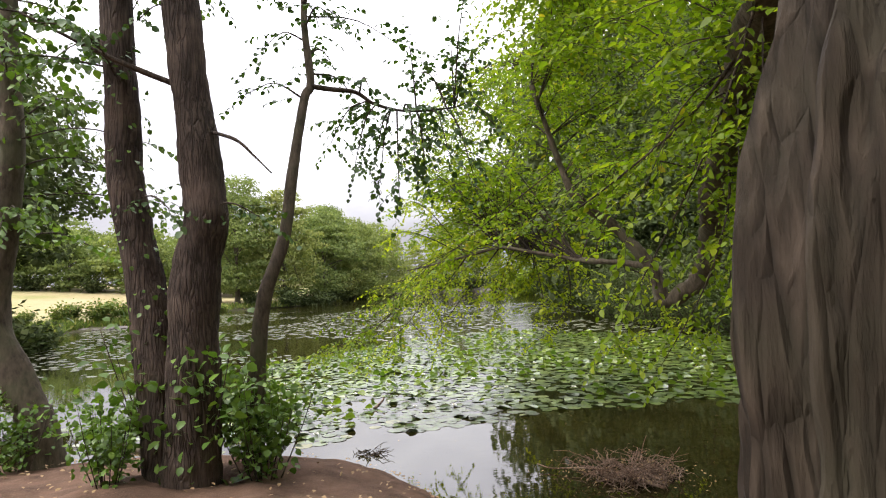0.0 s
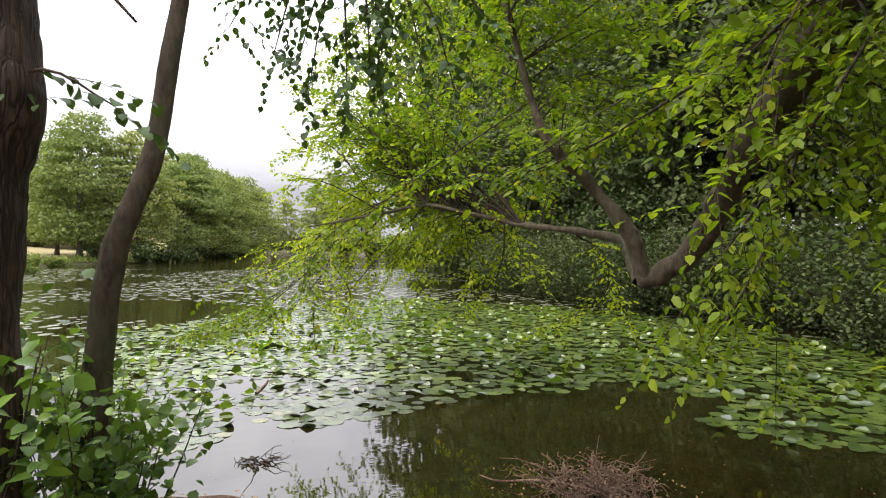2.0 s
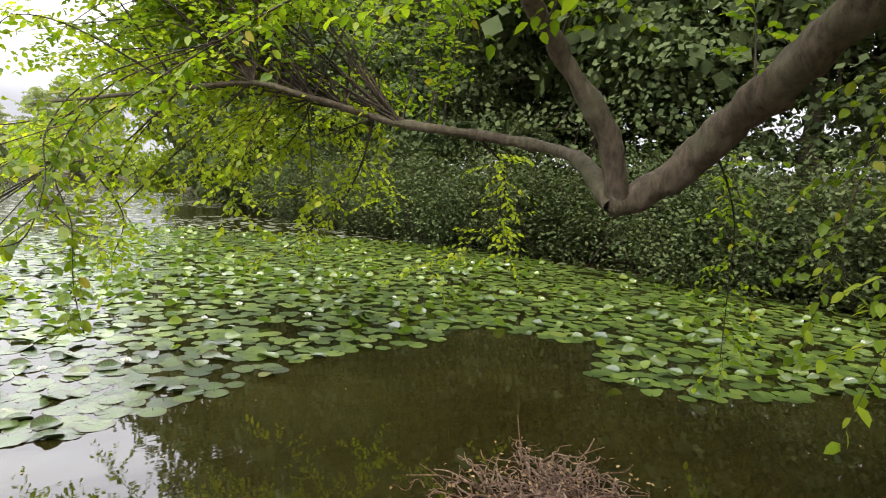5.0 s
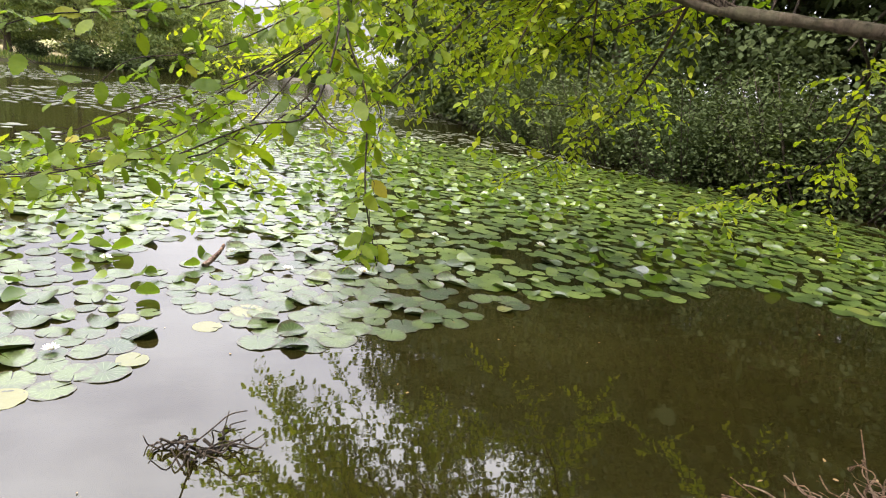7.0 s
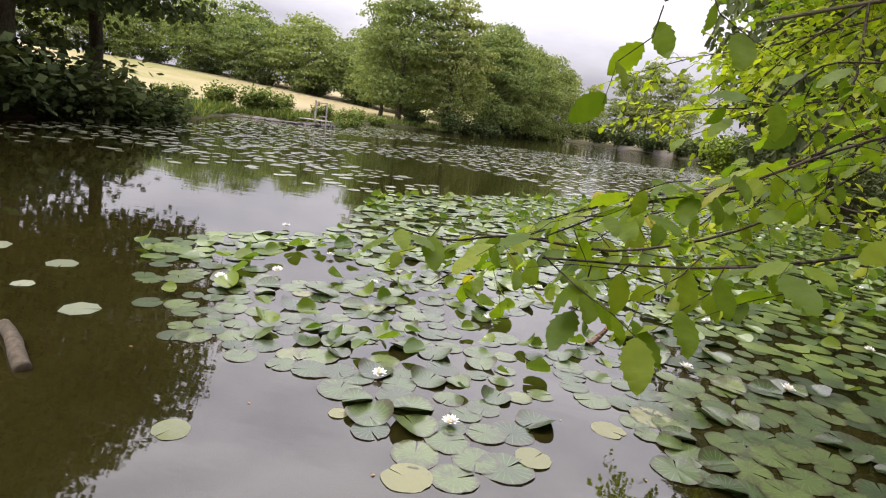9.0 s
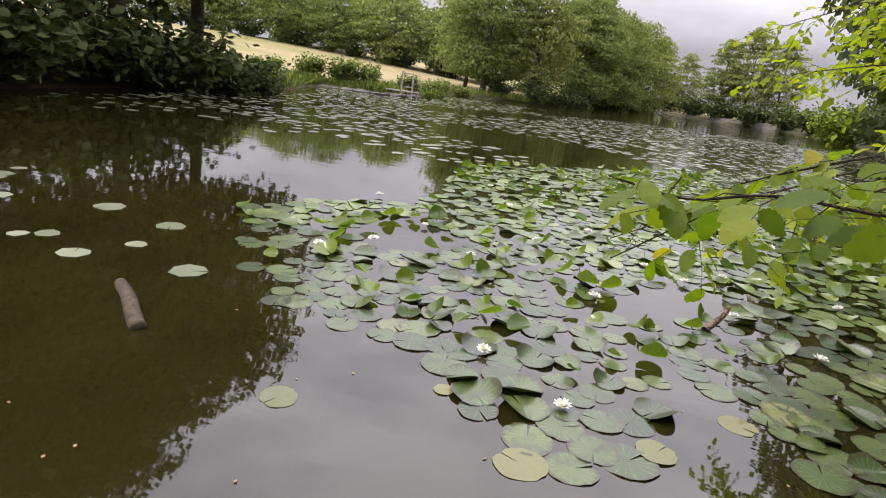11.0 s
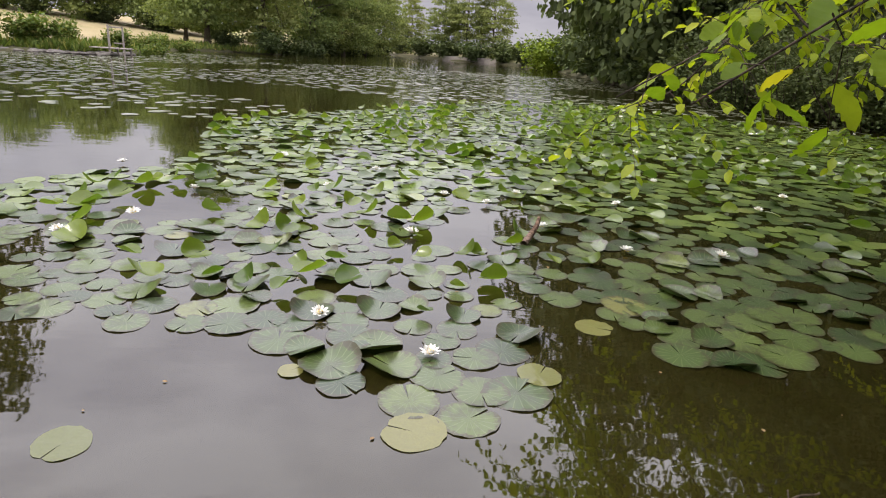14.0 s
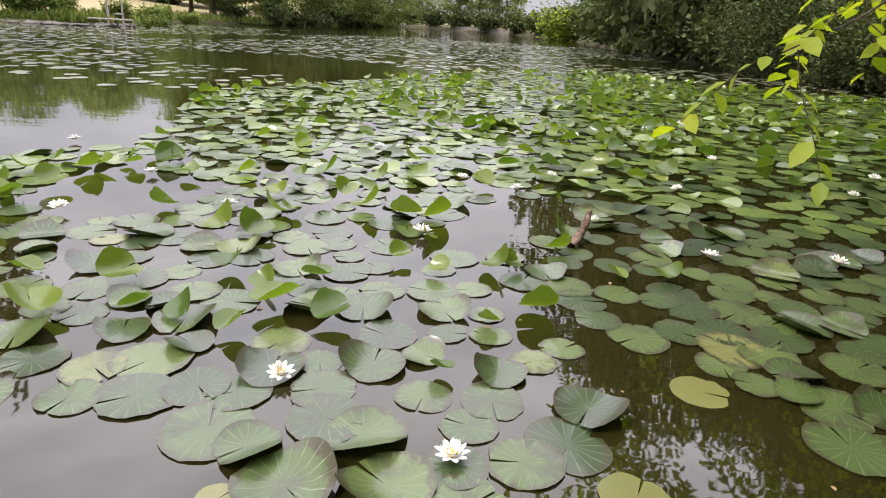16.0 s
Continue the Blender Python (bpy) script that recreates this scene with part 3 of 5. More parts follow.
def old_hornbeam():
    """The gnarled hornbeam beside the path, with the limb that hangs over the water."""
    root = tree_root("hornbeam_tree", 1.03, 1.62, 1.1, "old gnarled hornbeam leaning its leafy limb over the pond")
    t = Geo()
    line = smooth_line([(1.03, 1.62, 0.85), (0.98, 1.6, 1.8), (1.0, 1.58, 2.8), (1.18, 1.62, 3.8), (1.5, 1.9, 4.9)], 26)
    k, sides = len(line), 120
    ang = np.linspace(0, 2 * np.pi, sides, endpoint=False)
    verts = np.zeros((k, sides, 3))
    for i, c in enumerate(line):
        s = i / (k - 1)
        r = 0.37 - 0.07 * s + 0.16 * math.exp(-s * 8)
        for j, a in enumerate(ang):
            q = Vector((math.cos(a), math.sin(a), c[2] * 0.22))
            ridge = 1 - abs(noise.noise(q * 2.1)) * 2.2
            lump = 0.085 * ridge + 0.07 * noise.noise(Vector((q.x * 1.3, q.y * 1.3, c[2] * 0.9))) + 0.035 * (1 - 2 * abs(noise.noise(Vector((q.x * 6, q.y * 6, c[2] * 1.1)))))
            lump += 0.016 * noise.noise(Vector((q.x * 15, q.y * 15, c[2] * 7)))
            for ka, kz, kr in ((3.6, 2.15, 0.09), (3.9, 3.15, 0.1), (4.3, 2.6, 0.07), (3.3, 1.5, 0.08)):
                gap = ((a - ka) * 0.36) ** 2 + (c[2] - kz) ** 2
                lump += 0.07 * math.exp(-gap / kr ** 2) - 0.09 * math.exp(-gap / (kr * 0.45) ** 2)
            rr = r * 0.88 + lump
            verts[i, j] = (c[0] + rr * math.cos(a), c[1] + rr * math.sin(a), c[2])
    i, j = np.meshgrid(np.arange(k - 1), np.arange(sides), indexing="ij")
    a, b = i * sides + j, i * sides + (j + 1) % sides
    t.add(verts, np.stack([a, b, b + sides, a + sides], -1).reshape(-1, 4))
    child("trunk", t, BARK_HORN, root, "fluted grey-brown trunk")
    limbs = {
        "limb": ([(1.4, 1.8, 4.5), (1.9, 3.0, 5.1), (2.5, 5.0, 4.6), (2.8, 6.2, 3.95), (3.0, 7.0, 3.4), (3.3, 7.75, 2.95), (3.32, 8.2, 2.58), (3.07, 8.4, 2.34), (2.9, 8.48, 2.27)], 0.17, 0.11, 18),
        "rising_limb": ([(2.97, 8.45, 2.26), (2.8, 8.45, 2.75), (2.54, 8.55, 3.14), (2.34, 8.6, 3.38), (1.85, 8.5, 3.75), (1.65, 8.6, 4.25), (1.3, 8.6, 5.4)], 0.1, 0.035, 12),
        "water_limb": ([(2.9, 8.46, 2.27), (3.02, 8.9, 2.6), (3.25, 9.5, 2.74), (3.0, 10.2, 2.86), (2.5, 10.8, 2.94), (2.2, 11.15, 3.02), (1.6, 11.35, 3.15), (1.1, 11.7, 3.27), (0.45, 12.0, 3.15), (-0.3, 12.4, 3.0), (-0.77, 12.8, 2.92)], 0.075, 0.011, 10),
        "upper_limb": ([(1.5, 1.9, 4.8), (1.4, 3.0, 6.2), (1.7, 5.2, 7.2), (1.8, 7.6, 7.7), (2.0, 10.0, 7.6), (2.2, 12.6, 7.2)], 0.16, 0.04, 8),
        "back_limb": ([(1.5, 1.9, 4.8), (2.6, 1.6, 6.2), (4.4, 2.6, 7.4), (5.6, 4.6, 7.8)], 0.14, 0.04, 8),
    }
    arm = {}
    for name, (pts, r0, r1, sides) in limbs.items():
        g = Geo()
        tube(g, smooth_line(pts, 14), r0, r1, sides, 0.4, 0.0, 4.5)
        arm[name] = child("limb", g, BARK_GREY, root)
    # young: hanging spray leaves, their colour raised to look sunlit
    leaves, twigs, spread, young = Geo(), Geo(), Geo(), Geo()
    hanging = [
        # boughs off the limb that reaches over the water
        ([(1.05, 11.75, 3.25), (0.75, 12.1, 2.85), (0.41, 12.4, 2.42), (0.1, 12.75, 2.0), (-0.15, 13.0, 1.7)], 0.016),
        ([(2.2, 11.15, 3.0), (2.4, 11.8, 2.5), (2.45, 12.4, 2.05), (2.15, 12.9, 1.55), (1.86, 13.18, 1.27)], 0.016),
        ([(2.95, 10.2, 2.8), (3.55, 10.56, 2.55), (3.8, 10.9, 2.0), (3.55, 11.3, 1.55), (3.1, 11.6, 1.3)], 0.014),
        ([(3.8, 10.9, 2.0), (4.2, 11.2, 1.7), (4.45, 11.4, 1.45)], 0.01),
        ([(3.3, 7.95, 2.8), (4.2, 8.3, 2.5), (4.65, 8.45, 2.1), (4.75, 8.5, 1.5), (4.75, 8.5, 0.75)], 0.012),
        ([(1.6, 11.35, 3.15), (1.3, 12.2, 3.0), (0.9, 12.9, 2.5), (0.7, 13.2, 2.1)], 0.012),
        ([(0.45, 12.0, 3.15), (0.1, 12.5, 2.6), (-0.05, 12.7, 2.2)], 0.01),
        ([(-0.3, 12.4, 3.0), (-0.7, 12.6, 2.6), (-1.0, 12.7, 2.1)], 0.01),
        ([(0.45, 12.0, 3.15), (-0.1, 12.4, 2.5), (-0.69, 12.6, 2.3), (-1.09, 12.75, 2.24), (-1.5, 12.96, 2.15)], 0.01),
        ([(0.45, 12.0, 3.15), (-0.6, 12.9, 2.8), (-1.2, 13.1, 2.65), (-1.62, 13.3, 2.5)], 0.01),
        ([(1.6, 11.35, 3.15), (1.2, 12.2, 3.3), (0.6, 13.2, 3.2), (-0.2, 14.0, 2.9)], 0.014),
        ([(1.6, 11.35, 3.15), (1.6, 12.4, 3.6), (1.2, 13.6, 3.6), (0.4, 14.6, 3.3)], 0.014),
        ([(2.4, 10.9, 2.95), (2.8, 12.6, 3.3), (2.6, 13.8, 3.1), (2.0, 14.8, 2.8)], 0.014),
        ([(1.1, 11.7, 3.27), (0.2, 12.0, 3.5), (-0.5, 13.0, 3.4)], 0.012),
        ([(1.1, 11.7, 3.27), (0.6, 11.9, 4.0), (0.0, 12.4, 4.3)], 0.012),
        ([(0.45, 12.0, 3.15), (-0.4, 12.2, 3.6), (-0.9, 12.5, 3.7), (-1.15, 12.9, 3.5)], 0.012),
        ([(0.45, 12.0, 3.15), (-0.2, 12.0, 4.0), (-0.6, 12.3, 4.3), (-0.9, 12.8, 4.2)], 0.012),
        ([(1.6, 11.35, 3.15), (1.5, 12.2, 2.9), (1.3, 12.9, 2.5), (0.9, 13.3, 2.3)], 0.012),
        ([(-0.3, 12.4, 3.0), (-0.4, 12.0, 2.4), (-0.7, 11.7, 1.95), (-1.0, 11.55, 1.69), (-1.18, 11.6, 1.45), (-1.5, 11.5, 1.3)], 0.01),
        ([(-0.4, 12.0, 2.4), (-0.1, 11.7, 1.9), (-0.2, 11.6, 1.5)], 0.01),
        ([(-0.7, 11.7, 1.95), (-0.5, 11.6, 1.75), (-0.3, 11.5, 1.7)], 0.01),
        ([(1.6, 11.35, 3.15), (1.8, 12.3, 2.85), (1.7, 13.0, 2.5), (1.3, 13.5, 2.3)], 0.012),
        ([(2.2, 11.15, 3.0), (2.0, 12.2, 2.8), (1.6, 12.8, 2.6)], 0.012),
        ([(2.45, 12.4, 2.05), (2.0, 12.9, 2.1), (1.4, 13.2, 2.0)], 0.01),
        # boughs off the main limb, over the path's end
        ([(2.5, 5.0, 4.6), (2.3, 5.5, 4.2), (2.0, 6.1, 3.87), (1.4, 7.3, 3.4), (0.8, 8.2, 3.3)], 0.02),
        ([(2.75, 6.0, 4.0), (2.75, 6.1, 3.3), (2.5, 6.2, 2.5), (2.1, 6.3, 1.8)], 0.016),
        ([(2.3, 4.4, 4.8), (2.1, 4.9, 3.8), (1.75, 5.3, 2.9), (1.35, 5.6, 2.1)], 0.014),
        ([(2.85, 6.4, 3.8), (3.1, 6.8, 2.8), (2.9, 6.9, 1.9)], 0.012),
        ([(1.65, 8.6, 4.25), (0.6, 9.2, 3.5), (0.2, 9.5, 3.2), (-0.4, 9.6, 2.7), (-0.7, 9.5, 2.35)], 0.0095),
        # sprays that hang close by the water's edge
        ([(-0.7, 9.5, 2.35), (-1.3, 9.3, 1.85), (-1.67, 8.95, 1.73), (-1.92, 8.84, 1.73), (-2.04, 8.79, 1.71), (-2.15, 8.74, 1.73)], 0.006),
        ([(-0.7, 9.5, 2.35), (-1.18, 9.55, 1.95), (-1.53, 9.34, 1.82), (-1.7, 9.25, 1.78), (-1.97, 9.11, 1.66), (-2.16, 9.18, 1.5)], 0.006),
        ([(-0.7, 9.5, 2.35), (-1.29, 9.75, 1.89), (-1.63, 9.63, 1.78), (-1.91, 9.55, 1.67), (-2.01, 9.48, 1.59), (-2.19, 9.42, 1.49)], 0.006),
        ([(-0.7, 9.5, 2.35), (-1.04, 9.21, 2.11), (-1.39, 8.9, 1.97), (-1.57, 8.82, 1.88), (-1.72, 8.71, 1.84), (-1.85, 8.68, 1.77)], 0.006),
        ([(-0.7, 9.5, 2.35), (-1.1, 8.95, 1.88), (-1.38, 8.67, 1.83), (-1.61, 8.59, 1.78), (-1.84, 8.5, 1.77)], 0.006),
        ([(-0.4, 9.6, 2.7), (-1.13, 9.01, 2.35), (-1.39, 8.89, 2.27), (-1.58, 8.72, 2.22), (-1.74, 8.66, 2.14)], 0.006),
        ([(-0.4, 9.6, 2.7), (-0.98, 9.29, 2.3), (-1.23, 9.17, 2.17), (-1.42, 9.01, 2.12), (-1.53, 8.93, 2.0)], 0.006),
        ([(-0.7, 9.5, 2.35), (-1.44, 9.47, 1.84), (-1.64, 9.38, 1.75), (-1.78, 9.29, 1.66), (-1.78, 9.23, 1.6)], 0.006),
        ([(0.2, 9.5, 3.2), (-0.5, 9.3, 2.85), (-0.75, 8.92, 2.53), (-0.77, 8.64, 2.28), (-0.85, 8.45, 2.04), (-1.0, 8.34, 2.0), (-1.16, 8.2, 1.93)], 0.008),
        ([(0.2, 9.5, 3.2), (-0.45, 9.3, 2.8), (-0.72, 8.85, 2.37), (-0.67, 8.63, 2.09), (-0.67, 8.5, 1.81), (-0.64, 8.36, 1.62)], 0.008),
    ]
    for pts, r in hanging:
        bough = Geo()
        tube(bough, smooth_line(pts, 5), r if r > 0.009 else r * 0.62, r * 0.25, 5, 0.2)
        child("bough", bough, BARK_TWIG, root, under=arm["limb" if pts[0][1] < 9 and pts[0][0] > 1.5 else "rising_limb" if pts[0][1] < 9.5 and pts[0][0] < 1.5 else "water_limb"])
        leafy(young if pts[-1][1] > 10.3 else leaves, twigs, pts, 0.075 if r > 0.0097 else 0.055, (0.2, 0.5) if r > 0.009 else (0.06, 0.19), 0.9, 0.12 if r > 0.0097 else 0.3, 0.088 if r > 0.009 else 0.068, sag=0.3, aspect=0.6, gap=0.3 if r > 0.009 else 0.45, tip=r > 0.009, r=0.0028 if r > 0.009 else 0.0014, step=0.045 if r > 0.009 else 0.038, fine=r < 0.009)
    reach = smooth_line(limbs["water_limb"][0], 8)[30:66]
    for k in range(15):
        q = np.array([rng.uniform(-1.0, 1.8), rng.uniform(12.8, 15.8), rng.uniform(2.2, 3.5)]) if k < 9 else np.array([rng.uniform(0.6, 3.8), rng.uniform(11.2, 13.6), rng.uniform(2.0, 3.0)])
        near = reach[rng.integers(0, len(reach))]
        pts = [near, near * 0.6 + q * 0.4 + np.array([0, 0, 0.5]), near * 0.25 + q * 0.75 + np.array([0, 0, 0.35]), q]
        bough = Geo()
        tube(bough, smooth_line(pts, 5), 0.014, 0.004, 5, 0.2)
        child("bough", bough, BARK_TWIG, root, under=arm["water_limb"])
        leafy(young, twigs, pts, 0.09, (0.25, 0.6), 0.9, 0.4, 0.1, aspect=0.62, r=0.0028)
    starts = np.vstack([smooth_line(limbs[n][0], 5)[3:] for n in ("limb", "rising_limb", "upper_limb", "water_limb")])
    count = 0
    while count < 200:
        q = np.array([rng.uniform(0.0, 5.0), rng.uniform(4.3, 12.0), rng.uniform(2.2, 8.2)])
        dist = math.hypot(q[0] + 0.87, q[1] - 6)
        if q[1] > 6.4 and q[2] < 2.6 + 0.27 * dist:
            continue
        if q[1] <= 6.4 and (q[0] < 1.0 + 0.35 * (q[1] - 4.3) or q[2] < 2.3):
            continue
        if q[0] < 0.15 * (q[1] - 4) - 0.1:
            continue
        near = starts[np.argsort(np.linalg.norm(starts - q, axis=1))[rng.integers(0, 4)]]
        if np.linalg.norm(q - near) > 2.8:
            continue
        count += 1
        mid = (near + q) / 2 + np.array([0, 0, rng.uniform(0.1, 0.4)])
        tube(spread, smooth_line([near, mid, q], 4), 0.011, 0.003, 4)
        leafy(leaves, twigs, [near, mid, q], 0.12, (0.3, 0.65), 1.0, 0.1, 0.095, step=0.05, aspect=0.62, r=0.0026)
    out_starts = np.array([(1.1, 11.7, 3.27), (1.6, 11.35, 3.15), (2.4, 10.9, 2.95), (1.9, 11.25, 3.1), (2.0, 11.0, 7.4), (2.2, 12.4, 7.2)])
    count = 0
    while count < 48:
        q = np.array([rng.uniform(-0.9, 4.2), rng.uniform(12.0, 17.0), rng.uniform(2.6, 6.8)])
        if q[0] < -2.3 + 0.2 * (q[1] - 8) or q[2] < 2.35 + 0.16 * math.hypot(q[0] + 0.87, q[1] - 6):
            continue
        near = out_starts[np.argsort(np.linalg.norm(out_starts - q, axis=1))[rng.integers(0, 2)]]
        count += 1
        mid = (near + q) / 2 + np.array([0, 0, rng.uniform(0.3, 0.8)])
        tube(spread, smooth_line([near, mid, q], 5), 0.016, 0.004, 4)
        leafy(leaves, twigs, [near, mid, q], 0.15, (0.35, 0.75), 1.0, 0.3, 0.1, step=0.055, aspect=0.62, r=0.0028)
    for _ in range(34):
        q = np.array([rng.uniform(-1.2, 0.9), rng.uniform(12.6, 16.5), rng.uniform(3.6, 6.0)])
        near = out_starts[rng.integers(0, 4)]
        mid = (near + q) / 2 + np.array([0, 0, rng.uniform(0.3, 0.8)])
        tube(spread, smooth_line([near, mid, q], 5), 0.016, 0.004, 4)
        leafy(leaves, None, [near, mid, q], 0.16, (0.35, 0.75), 1.0, 0.35, 0.105, step=0.055, aspect=0.62)
    high = smooth_line(limbs["upper_limb"][0], 6)[10:]
    for _ in range(48):
        near = high[rng.integers(0, len(high))]
        q = near + np.array([rng.uniform(-1.6, 3.0), rng.uniform(-1.2, 2.4), rng.uniform(-1.4, 2.0)])
        if q[0] < 0.16 * (q[1] - 4):
            continue
        mid = (near + q) / 2 + np.array([0, 0, rng.uniform(0.1, 0.4)])
        tube(spread, smooth_line([near, mid, q], 4), 0.014, 0.004, 4)
        leafy(leaves, None, [near, mid, q], 0.22, (0.4, 0.8), 1.0, 0.1, 0.12, step=0.07, aspect=0.65, r=0.0028)
    child("spray", spread, BARK_TWIG, root, kind="stuff")
    child("twig_growth", twigs, BARK_TWIG, root, kind="stuff")
    child("crown", young, LIT_SPRAY_LEAF, root, "yellow-green leaves on hanging sprays, coloured lighter as if sunlit", "stuff")
    child("crown", leaves, HORNBEAM_LEAF, root, "bright green toothed leaves in layers", "stuff")


def alder(name, x, y, stems, branches, label, crown, leaf=0.075, bark=BARK_ALDER, dense=0.12, green=ALDER_LEAF):
    root = tree_root(name, x, y, ground_at(x, y) - 0.05, label)
    for pts, r0, r1, sides in stems:
        g = Geo()
        tube(g, smooth_line(pts, 10), r0, r1, sides, 0.16, 0.5, 5.0)
        child("trunk", g, bark, root)
    leaves, twigs = Geo(), Geo()
    for pts, r in branches:
        bough = Geo()
        tube(bough, smooth_line(pts, 5), r, r * 0.35, 6, 0.2)
        child("branch", bough, BARK_TWIG, root)
    for pts in crown:
        bough = Geo()
        tube(bough, smooth_line(pts, 4), 0.012, 0.004, 4)
        child("branch", bough, BARK_TWIG, root)
        leafy(leaves, twigs, pts, dense, (0.2, 0.45), 1.0, 0.1, leaf, aspect=0.85, step=0.045, sag=0.5, r=0.0025)
    child("twig_growth", twigs, BARK_TWIG, root, kind="stuff")
    child("crown", leaves, green, root, "sparse rounded leaves dark against the sky", "stuff")


def random_boughs(n, start_line, box, reach):
    """Lines from a stem into the space of a crown."""
    starts = smooth_line(start_line, 6)
    out = []
    while len(out) < n:
        q = np.array([rng.uniform(*b) for b in box])
        s = starts[np.argsort(np.linalg.norm(starts - q, axis=1))[0]]
        if 0.3 < np.linalg.norm(q - s) < reach:
            out.append([s, (s + q) / 2 + np.array([0, 0, 0.15]), q])
    return out


old_hornbeam()
right_stem = [(-2.34, 5.5, 0.75), (-2.27, 5.5, 1.4), (-2.25, 5.5, 2.35), (-2.21, 5.5, 2.95), (-2.12, 5.5, 3.3), (-2.13, 5.5, 3.6), (-2.2, 5.5, 4.2), (-2.28, 5.5, 4.9), (-2.39, 5.5, 6.5), (-2.44, 5.5, 9.0)]
left_stem = [(-2.49, 5.6, 0.75), (-2.54, 5.6, 1.55), (-2.64, 5.6, 2.36), (-2.72, 5.6, 2.85), (-2.86, 5.6, 3.6), (-2.89, 5.6, 4.3), (-2.94, 5.6, 5.5), (-3.04, 5.6, 9.0)]
alder("alder_tree", -2.45, 5.55, [(right_stem, 0.21, 0.15, 20), (left_stem, 0.2, 0.12, 20)],
      [([(-2.1, 5.45, 4.1), (-1.8, 5.35, 3.98), (-1.65, 5.35, 3.84), (-1.5, 5.35, 3.68)], 0.018), ([(-2.3, 5.5, 4.5), (-2.8, 5.3, 4.7), (-3.4, 5.0, 5.0)], 0.03)],
      "twin-stemmed alder with dark ridged bark and leafy base",
      [[(-2.2, 5.5, 3.3), (-1.9, 5.4, 3.45), (-1.6, 5.4, 3.3)], [(-2.9, 5.6, 3.5), (-2.6, 5.5, 3.55), (-2.35, 5.3, 3.4)]]
      + random_boughs(16, right_stem[-4:], [(-4.2, -1.6), (4.6, 6.6), (5.0, 7.5)], 2.0) + random_boughs(10, left_stem[-4:], [(-4.6, -2.6), (4.4, 6.6), (4.3, 7.5)], 2.0))
thin_stem = [(-1.95, 6.1, 0.7), (-1.92, 6.1, 1.55), (-1.88, 6.1, 2.05), (-1.8, 6.1, 2.63), (-1.63, 6.2, 3.18), (-1.54, 6.3, 3.91), (-1.44, 6.45, 4.65), (-1.38, 6.5, 4.85), (-1.45, 6.6, 5.6), (-1.4, 6.7, 6.6)]
thin_arm = [(-1.4, 6.48, 4.8), (-1.16, 6.5, 4.76), (-0.92, 6.6, 4.75), (-0.72, 6.7, 4.64), (-0.36, 6.8, 4.58), (0.14, 7.0, 4.66)]
alder("alder_sapling", -2.05, 6.1, [(thin_stem, 0.085, 0.03, 14)], [(thin_arm, 0.03)],
      "slender leaning alder with a forked top",
      random_boughs(22, thin_arm, [(-1.4, 0.6), (6.2, 7.8), (3.5, 5.6)], 1.5) + random_boughs(16, thin_stem[-4:], [(-2.6, -0.4), (6.0, 7.6), (4.8, 7.0)], 1.6), bark=BARK_GREY, dense=0.12)
bank_stem = [(-4.15, 6.5, 0.55), (-4.22, 6.5, 1.2), (-4.44, 6.5, 1.81), (-4.68, 6.5, 2.37), (-4.66, 6.5, 2.9), (-4.58, 6.5, 3.49), (-4.52, 6.5, 4.34), (-4.55, 6.5, 5.22), (-4.61, 6.5, 7.5)]
alder("ash_tree", -4.15, 6.5, [(bank_stem, 0.17, 0.1, 16)], [],
      "grey-barked tree with a bent trunk on the bank",
      random_boughs(30, bank_stem[-5:], [(-6.5, -3.0), (5.0, 8.0), (3.2, 7.0)], 2.6), 0.09, BARK_GREY, 0.12, SHRUB_LEAF)


